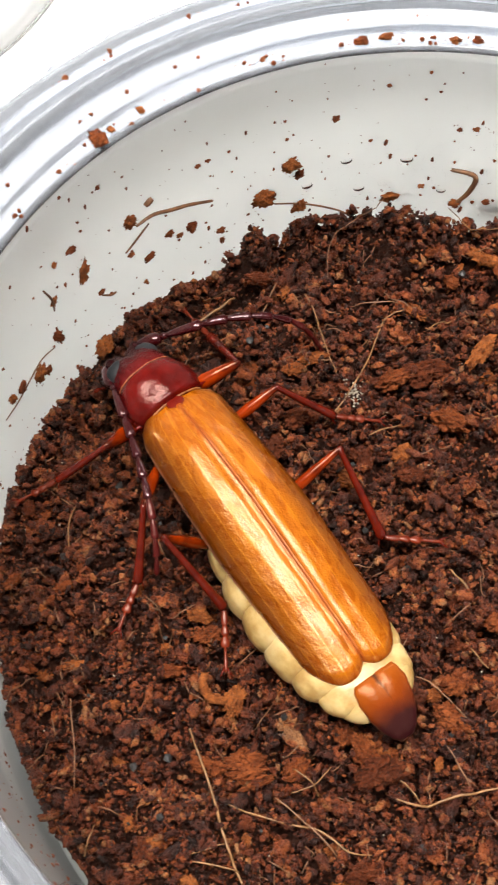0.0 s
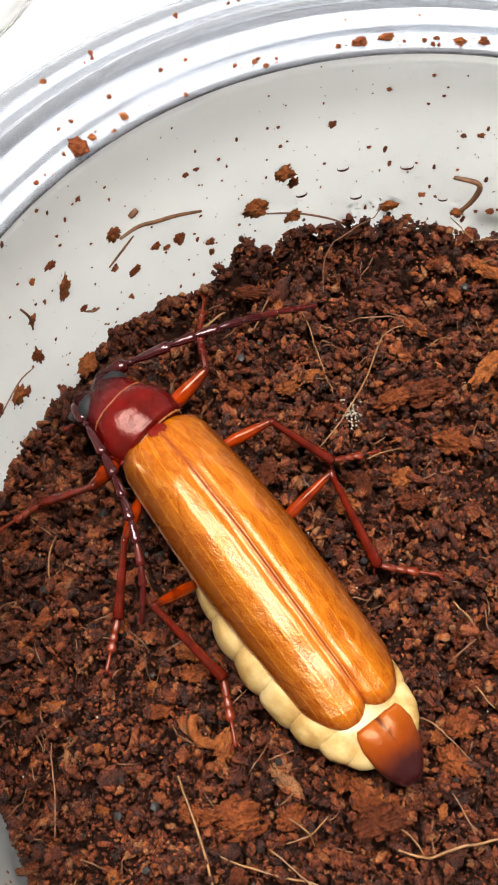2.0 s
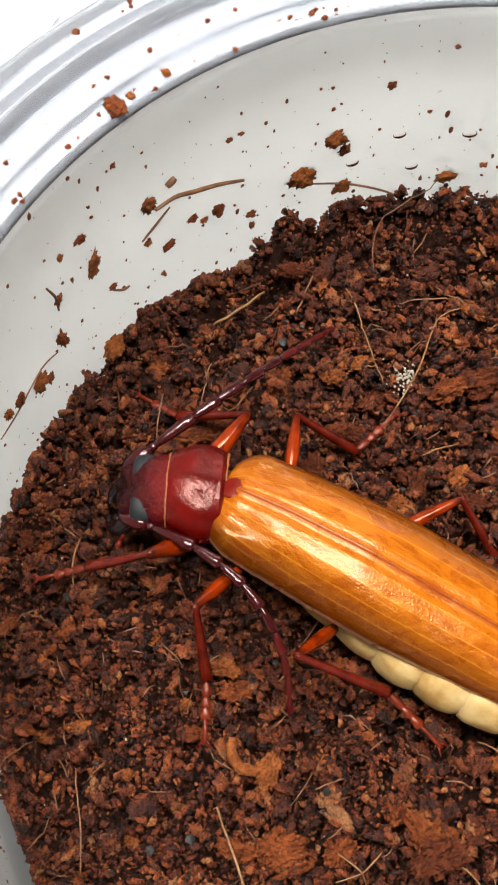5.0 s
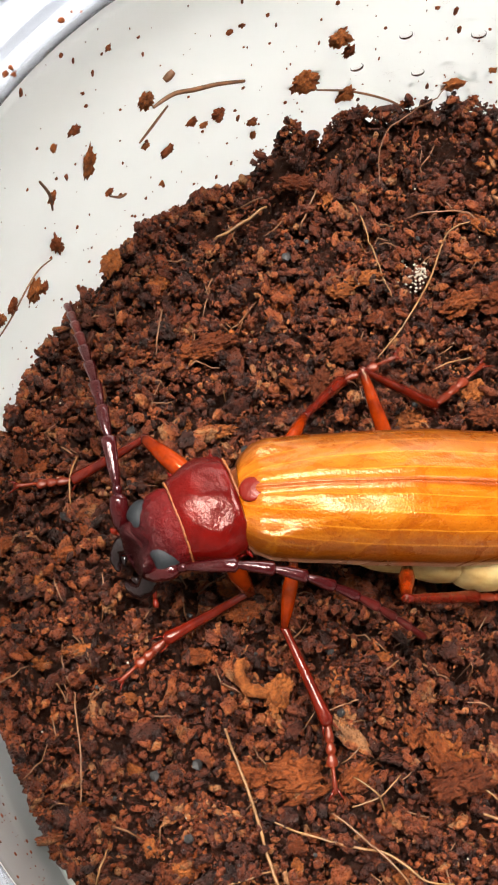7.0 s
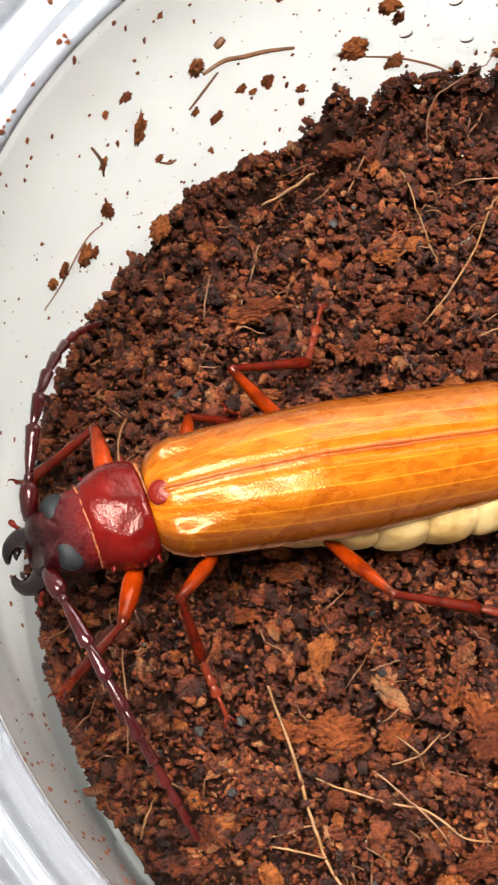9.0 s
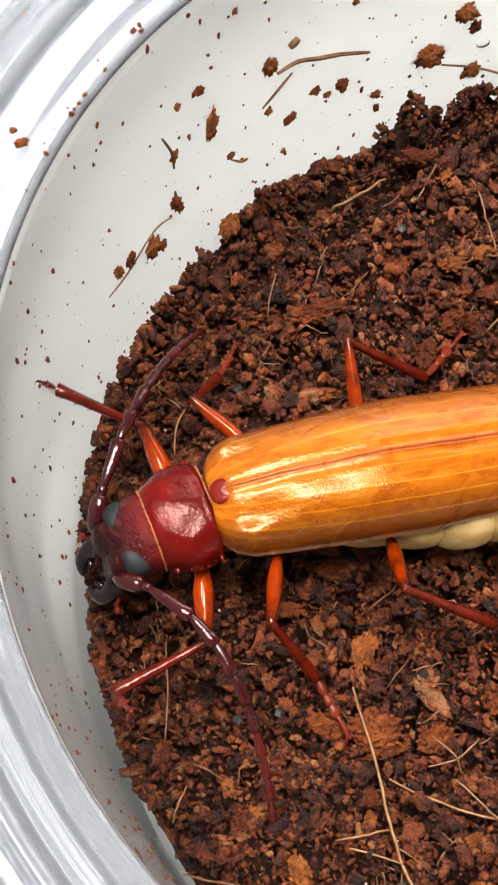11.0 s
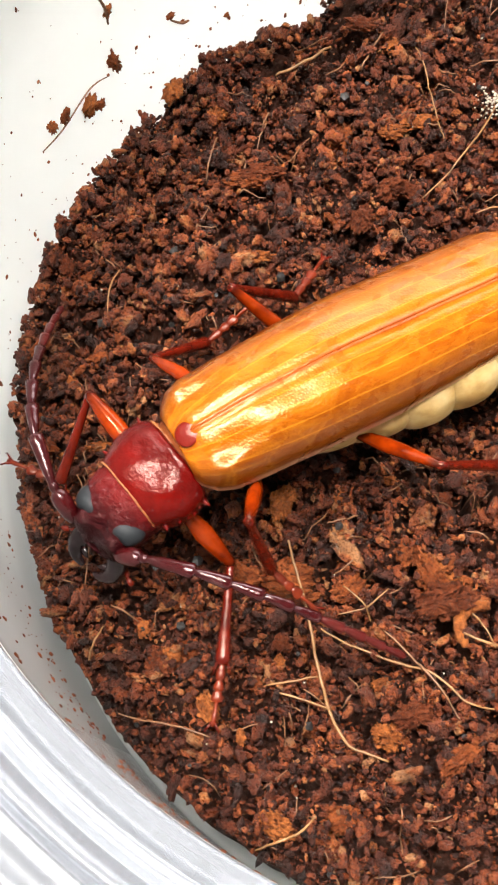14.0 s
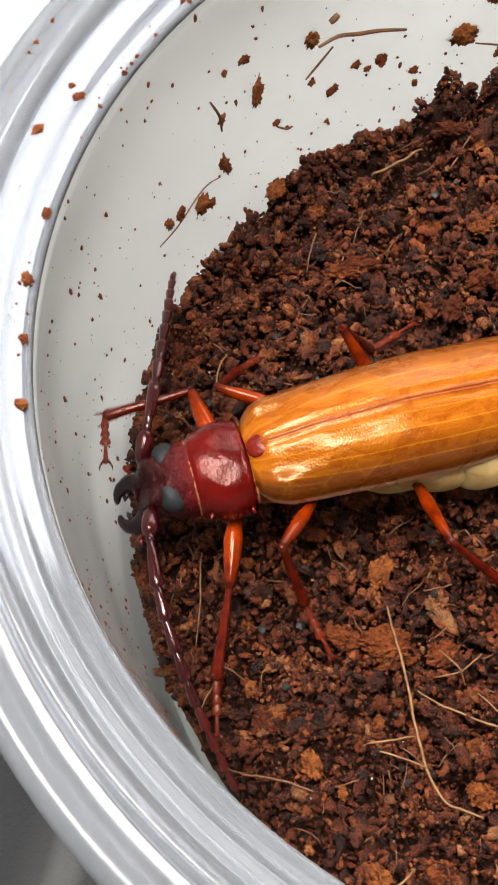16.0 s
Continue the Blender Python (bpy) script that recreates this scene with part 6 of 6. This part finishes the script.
LEG_R2 = []
LEG_R2 += [
    (0, 13.3, -4.5, 8.7, 19.5, -10.3, 2.6, 26.5, -15.7, 1.5),
    (0.5, 13.4, -5.4, 8.1, 18.7, -12.6, 2.7, 27.8, -16, 1.4),
    (1, 13.4, -5.5, 8.1, 18.4, -12.8, 2.4, 27, -16, 1.4),
    (1.5, 13.3, -5.9, 8, 18.5, -13.2, 2.6, 26.9, -16.4, 1.5),
    (2, 13.3, -6, 8.1, 18.3, -13.3, 2.5, 26.7, -16.6, 1.6),
]
LEG_R2 += [
    (2.5, 13.4, -5.3, 8.1, 17.8, -13, 2.5, 26.2, -16.5, 1.7),
    (3, 13.1, -2.6, 8.4, 16.6, -10, 1.9, 24.4, -14.3, 1.6),
    (3.5, 12.6, -0.9, 7.8, 16.4, -7.9, 1, 23.2, -11.1, 1.2),
    (4, 13.5, -2.9, 5.4, 13.3, -12.5, 1.1, 14.7, -14.4, 0.8),
    (4.2, 13.6, -3.9, 7.2, 13.5, -12.4, 1.1, 15, -15.2, 0.6),
]
LEG_R2 += [
    (6.5, 12.3, -1, 3.3, 18.5, -7.2, -2.5, 25, -8, -2.4),
    (7, 11.7, -7.5, 2, 18.6, -13.3, -3.3, 19.3, -15.5, -2.5),
    (7.5, 12.5, -4.1, 2, 14.7, -12.4, -3.9, 15.2, -14.9, -3.6),
    (8, 12.1, -1.1, 2.8, 15.5, -6.4, -5.6, 20.9, -7.6, -3.8),
]
LEG_R2 += [
    (8.5, 11.7, -0.5, 2.7, 16.4, -7.8, -3.1, 18.1, -9.3, -3),
    (9, 11.4, -6.1, 0.9, 11.2, -14.9, -4.9, 11.5, -12.6, -2.3),
    (9.5, 11.8, 0.2, 8.1, 18.1, -3.1, 0.4, 21.4, -7.8, -2.6),
    (9.7, 10, 2, 7.3, 16.7, 0, -0.5, 21.2, -3.6, -3.3),
]
LEG_R2 += [
    (11.8, 12.7, -0.6, 5.4, 18.6, -3.9, -2.5, 23, -7.3, -4.5),
    (12, 12.4, -1.7, 2.8, 19, -4.6, -4.8, 23.1, -10.1, -5.3),
    (12.5, 11.6, 0.4, 3.9, 16.6, -5, -3.5, 25.2, -6.1, -5.8),
    (13, 11.9, -2.4, 1.5, 18.7, -7.8, -4.3, 27.6, -10.6, -5.6),
    (13.5, 11.7, 0.4, 4.2, 14.9, -3.8, -4.8, 23.3, -6.1, -5),
]
LEG_R2 += [
    (14, 12.4, -2.5, 2.3, 14.2, -10, -4.8, 14.6, -12.6, -4),
    (14.5, 11.1, 1.2, 4.6, 17.6, -3.1, -2.3, 20.6, -6, -4),
    (15, 12, -2.2, 1.8, 19.1, -7.2, -4, 20.4, -8.8, -3.9),
    (15.5, 10.8, 1.6, 5.7, 14.4, -2.9, -3.1, 16.7, -6.8, -3.8),
    (16, 10.7, 1.6, 5.6, 16.2, -2.4, -2.4, 17.9, -4.8, -4.3),
]

LEG_R3 = []
LEG_R3 += [
    (0, 15.5, -16.1, 7, 14.2, -28.3, 2, 21, -33.7, 1.8),
    (0.5, 15.5, -15.8, 6.8, 13.8, -27.9, 1.7, 20.6, -33, 1.6),
    (1, 15.5, -15.6, 6.9, 14, -27.7, 1.8, 20.5, -32.8, 1.6),
    (1.5, 15.5, -16.1, 6.9, 14, -28.3, 2, 20.5, -33.4, 1.8),
    (2, 15.4, -15.8, 7.1, 14.1, -28, 2.1, 20.1, -33.9, 1.8),
]
LEG_R3 += [
    (2.5, 15.4, -16.4, 7.1, 12.9, -28.3, 2.1, 19.2, -33.6, 2),
    (3, 15.4, -16.9, 7.3, 12.1, -28.3, 1.5, 17.9, -33.2, 1.8),
    (3.5, 15.3, -16.9, 7.6, 10.1, -25.6, -0.9, 12.9, -27.7, 1.4),
    (4, 15.2, -17.2, 7.5, 8.6, -22.7, -2.5, 12.8, -27.1, 1.1),
    (4.2, 15.1, -19.1, 7.2, 9.1, -23.8, -3.6, 13.2, -28.2, 0.9),
]
LEG_R3 += [
    (6.5, 12.6, -24.4, 1.5, 16.5, -36.7, -1.3, 15.7, -36.3, -0.5),
    (7, 14.9, -13.3, 6.8, 14.6, -23.4, -1.7, 20.6, -30.8, -1.7),
    (7.5, 13.2, -10.5, 7.1, 12, -19.8, -2.2, 17.7, -29.4, -3.3),
    (8, 7, -20, 3, 8, -31.5, -2.5, 8.5, -37, -3),
]
LEG_R3 += [
    (8.5, 12.1, -12.3, 10.2, 13.2, -18.6, -1.3, 17.8, -25.1, -1.9),
    (9, 13.3, -10.7, 7.3, 15.9, -21.1, -0.5, 26.3, -26.6, -1.8),
    (9.5, 13.2, -20, -3.3, 15.3, -31.5, 2.8, 16, -31.9, 0),
    (9.7, 13.4, -19.4, -3.4, 15.3, -31.2, 2.2, 16.1, -32.2, -0.4),
]
LEG_R3 += [
    (11.8, 11.7, -17.3, 11.7, 12.8, -23.2, 0, 16.9, -33.4, -3.4),
    (12, 11.3, -17.2, 12, 11.9, -22.7, 0, 16.2, -33.2, -4.3),
    (12.5, 15.4, -19.8, 0.5, 9.7, -29.8, -6, 15.8, -35.5, -4.5),
    (13, 14.8, -11.5, 3.8, 11.8, -22.5, -2.8, 17.3, -31.3, -4.5),
    (13.5, 15.5, -19.1, 0.4, 10.4, -30.3, -4.5, 16.7, -31.8, -4),
]
LEG_R3 += [
    (14, 12.4, -11.9, 9.6, 12.6, -20.2, -0.7, 16.7, -26.9, -3.6),
    (14.5, 13, -21.5, -2.6, 15.4, -34.4, -1.7, 25.1, -35.8, -2.7),
    (15, 10.5, -13.9, 12.1, 11.9, -20.1, 0.5, 14.6, -28.7, -2.8),
    (15.5, 12.3, -11.8, 9.7, 13.1, -17.5, -2.2, 15.6, -24.7, -2.7),
    (16, 11, -13, 11.4, 13.4, -18.1, -0.5, 17, -25.7, -3.2),
]

ANTENNA_L = []
ANTENNA_L += [
    (0, -10.1, -8.3, 11.3, -15.1, -17.7, 4.7),
    (0.5, -9.3, -7.4, 11.4, -15.4, -18.7, 4.8),
    (1, -9.5, -8.3, 11.4, -14.9, -17.7, 4.9),
    (1.5, -9.5, -7.1, 11.3, -15, -17.5, 4.8),
    (2, -9.4, -7.5, 11.1, -15, -17.4, 4.5),
    (2.5, -10.5, -8.7, 10.8, -15.7, -17.1, 4.2),
    (3, -9.8, -7.8, 10.4, -16.6, -17, 3.8),
    (3.5, -9.4, -6.2, 10.3, -18.1, -14.5, 3.6),
    (4, -9.4, -5.8, 10.2, -17.1, -16, 3.5),
    (4.2, -9.4, -7.6, 10.2, -17.7, -17.2, 3.7),
]
ANTENNA_L += [
    (6.3, -7.9, -2.7, 10, -12.4, -13.8, 2.1),
    (6.5, -8.3, -1.4, 9.9, -11.8, -17, 2.2),
    (7, -7.9, -2.6, 10, -12.5, -17.3, 2.2),
    (7.5, -9.2, -0.2, 9.9, -14, -15.4, 1.8),
    (8, -11.8, -0.6, 10, -18.8, -14.4, 2.2),
    (8.5, -15.5, 7.6, 9.7, -29.1, 0.6, 1.8),
    (9, -17.5, 8.3, 9.7, -30.3, 3.4, 1.4),
    (9.5, -15.5, 11.6, 8.9, -26.8, 11, -0),
    (9.7, -17.8, 9.7, 9, -31.2, 9.1, 0.2),
]
ANTENNA_L += [
    (11.8, -11.8, 0.4, 9.4, -25.1, -3.1, 1.2),
    (12, -12.1, -0.1, 9.4, -25.3, -3.1, 1.5),
    (12.5, -12, -1.9, 9.3, -22.9, -6, 1.2),
    (13, -11.9, -1.1, 9.1, -19.1, -13.3, 0.9),
    (13.5, -13.5, 1.8, 9.1, -27.1, -9.5, 1.2),
    (14, -14.5, 3.3, 9.2, -28.2, -9.5, 1.3),
    (14.5, -16.5, 5.5, 9, -30.5, -6.1, 1),
    (15, -17.3, 13, 8.7, -34.1, 10.4, 0.2),
    (15.5, -14, 12.1, 8.5, -30.2, 12.1, -0.3),
    (16, -15.2, 14.2, 8.6, -31.2, 11.9, 0.1),
]

ANTENNA_R = []
ANTENNA_R += [
    (0, 16.3, 5.2, 11.2, 23.7, 0.4, 4.6),
    (0.5, 15.6, 7.6, 11.1, 31.4, 4.7, 4.5),
    (1, 15.7, 7.4, 11.2, 31.2, 5, 4.4),
    (1.5, 15.8, 7, 11.1, 31.4, 4.8, 4.5),
    (2, 15.2, 7.5, 11, 31.4, 4.9, 4.5),
    (2.5, 13.3, 7.2, 10.9, 32.2, 5.1, 4.6),
    (3, 12.8, 7, 10.7, 32.2, 5.1, 4.6),
    (3.5, 13.1, 6.2, 10.5, 31.7, 4.8, 4.3),
    (4, 9.9, 6.5, 10.2, 29.3, 4.8, 3.9),
    (4.2, 11.5, 5.3, 10.1, 30.7, 2.4, 3.6),
]
ANTENNA_R += [
    (6.3, 13.1, 6.2, 9.1, 28.5, -4.1, 0.9),
    (6.5, 9.6, 11.3, 8.8, 26.9, 9.9, -0.2),
    (7, 10.4, 14.4, 8.3, 27.8, 18.1, -1.4),
    (7.5, 11.2, 14.1, 8.1, 28.1, 17.1, -2),
    (8, 2.9, 14.2, 8.5, 17.2, 14.3, -1.3),
    (8.5, 11.6, 12.9, 8.1, 20.1, 9.7, -1),
    (9, 14.9, 8.9, 8.3, 24.9, 2, -0.6),
    (9.5, 13.7, 7.3, 8.6, 27.4, 1.4, -0.3),
    (9.7, 15.7, 8.1, 8.2, 25.3, 3.3, -0.8),
]
ANTENNA_R += [
    (11.8, 9.6, 5.2, 8.1, 23.4, -7.4, -1.2),
    (12, 9.5, 5, 7.6, 22.7, -7.7, -2),
    (12.5, 8.9, 7.1, 7.5, 23.7, -5.5, -2.3),
    (13, 8.2, 9.9, 7.6, 22.6, 0.1, -2.2),
    (13.5, 10.2, 11.3, 7.6, 27, 5.8, -2.2),
    (14, 10.9, 11.8, 7.6, 23.8, 3.7, -1.7),
    (14.5, 12.5, 11.3, 7.7, 20.2, 3.2, -1.2),
    (15, 10.1, 9.7, 7.9, 26.4, 2.6, -1.4),
    (15.5, 11.7, 8.5, 7.9, 27, 2.3, -1.4),
    (16, 14, 7.6, 7.7, 31.7, 1.7, -1.9),
]

LEG_ROWS = {"L1": LEG_L1, "L2": LEG_L2, "L3": LEG_L3, "R1": LEG_R1, "R2": LEG_R2, "R3": LEG_R3}
ANTENNA_ROWS = {"L": ANTENNA_L, "R": ANTENNA_R}


def turn_of(yaw, pitch, roll):
    return Matrix.Rotation(radians(yaw), 4, "Z") @ Matrix.Rotation(radians(pitch), 4, "X") @ Matrix.Rotation(radians(roll), 4, "Y")


def body_pose(t):
    x, y, z, yaw, pitch, roll = hermite(BODY, t)
    return Matrix.Translation(Vector((x, y, z))) @ turn_of(yaw, pitch, roll)


def neck_pose(t):
    """Poses of prothorax and head in the beetle's space, in mm."""
    a, b, nod, sag = hermite(NECK, t)
    pro = Matrix.Translation(PRO_PIVOT + Vector((0, min(0.5, -0.6 * sag), sag))) @ turn_of(a, 0.25 * nod, 0)
    head = pro @ Matrix.Translation(HEAD_PIVOT - PRO_PIVOT) @ turn_of(b - a, nod, 0)
    return pro, head


def in_metres(m):
    m = m.copy()
    m.translation = m.translation * MM
    return m


def stride(t, mark):
    """While the beetle walks unseen its feet swing to and fro in two threes."""
    for a, b in ((4.2, 6.3), (9.7, 11.8)):
        if a < t < b:
            swell = math.sin(math.pi * (t - a) / (b - a)) ** 2
            phase = 2 * math.pi * (t - a) / 0.7 + (0 if mark in ("L1", "R2", "L3") else math.pi)
            return 2.6 * swell * math.sin(phase), 1.6 * swell * max(0.0, math.cos(phase))
    return 0.0, 0.0


def leg_poses(t, mark, m, pro):
    """Thigh, shin and foot, each from the end of the one before towards its row's point."""
    values = hermite(LEG_ROWS[mark], t)
    swing, lift = stride(t, mark)
    k = int(mark[1])
    f, l, _ = LEG_SPANS[k]
    hip = Vector(HIPS[k])
    if mark[0] == "L":
        hip.x = -hip.x
    if k == 1:
        hip = pro @ (hip - PRO_PIVOT)
    move = Vector((0, swing, lift))
    knee = hip + (Vector(values[:3]) + 0.5 * move - hip).normalized() * f
    ankle = knee + (Vector(values[3:6]) + move - knee).normalized() * l
    tip = Vector(values[6:]) + move
    if (tip - ankle).length < 1.0:
        tip = ankle + (ankle - knee).normalized() * 2 + Vector((0, 0, 0.4))
    return bone_frame(hip, knee), bone_frame(knee, ankle), bone_frame(ankle, tip)


def antenna_poses(t, mark, head):
    values = hermite(ANTENNA_ROWS[mark], t)
    root = head @ (ANTENNA_ROOT[mark] - HEAD_PIVOT)
    mid, end = Vector(values[:3]), Vector(values[3:])
    bend = 2 * mid - 0.5 * (root + end)
    dots = [root * (1 - s) ** 2 + bend * 2 * s * (1 - s) + end * s * s for s in [k / 40 for k in range(41)]]
    last = (dots[-1] - dots[-2]).normalized()
    dots += [dots[-1] + last * k for k in range(1, 25)]
    poses, at, k = [], dots[0], 0
    for long in ANTENNA_PARTS:
        while k < len(dots) - 1 and (dots[k] - at).length < long:
            k += 1
        to = at + (dots[k] - at).normalized() * long
        poses.append(bone_frame(at, to))
        at = to
    return poses


def motions():
    steps = [k / 10 for k in range(int(SECONDS * 10) + 1)]
    rows = {}
    for t in steps:
        m = body_pose(t)
        pro, head = neck_pose(t)
        rows.setdefault(BEETLE, []).append((t, in_metres(m)))
        rows.setdefault(PRO, []).append((t, in_metres(pro)))
        rows.setdefault(HEAD_PART, []).append((t, in_metres(head)))
        for mark, bits in LEGS.items():
            for ob, p in zip(bits, leg_poses(t, mark, m, pro)):
                rows.setdefault(ob, []).append((t, p))
        for mark, bits in ANTENNAE.items():
            for ob, p in zip(bits, antenna_poses(t, mark, head)):
                rows.setdefault(ob, []).append((t, p))
    for ob, timed in rows.items():
        walk(ob, timed)
    for ob in SHIFTED:
        walk(ob, [(0, pose(-0.0068, 0, 0)), (9.7, pose(-0.0068, 0, 0)), (11.8, pose(0, 0, 0)), (16, pose(0, 0, 0))])
    # the mineral grains are pushed away with the coir by the beetle's feet
    walk(CRYSTALS, [(t, pose(x * MM, y * MM, (ground(x, y) + 0.7) * MM)) for t, x, y in ((0, -10.5, 28.9), (2.5, -10.4, 28.8), (3.5, -10.8, 32.4), (4.2, -10.6, 32.4), (6.3, -10.8, 33.4), (8.0, -9.6, 36.7),
                                                                                      (9.7, -9.4, 36.8), (11.8, -8.8, 37.5), (16, -8.2, 37.6))])
    # the husk strip lies still until a foot kicks it away
    first, second = (-25.4, -16.0), (-1.5, -25.6)
    walk(CURL, [(0, pose(first[0] * MM, first[1] * MM, (ground(*first) + 0.9) * MM)), (8.3, pose(first[0] * MM, first[1] * MM, (ground(*first) + 0.9) * MM)),
                (8.5, pose(0.5 * (first[0] + second[0]) * MM, 0.5 * (first[1] + second[1]) * MM, 0.0045, 40, 10, -30)),
                (8.7, pose(second[0] * MM, second[1] * MM, (ground(*second) + 0.9) * MM, 0, 0, -75)), (16, pose(second[0] * MM, second[1] * MM, (ground(*second) + 0.9) * MM, 0, 0, -75))])


motions()
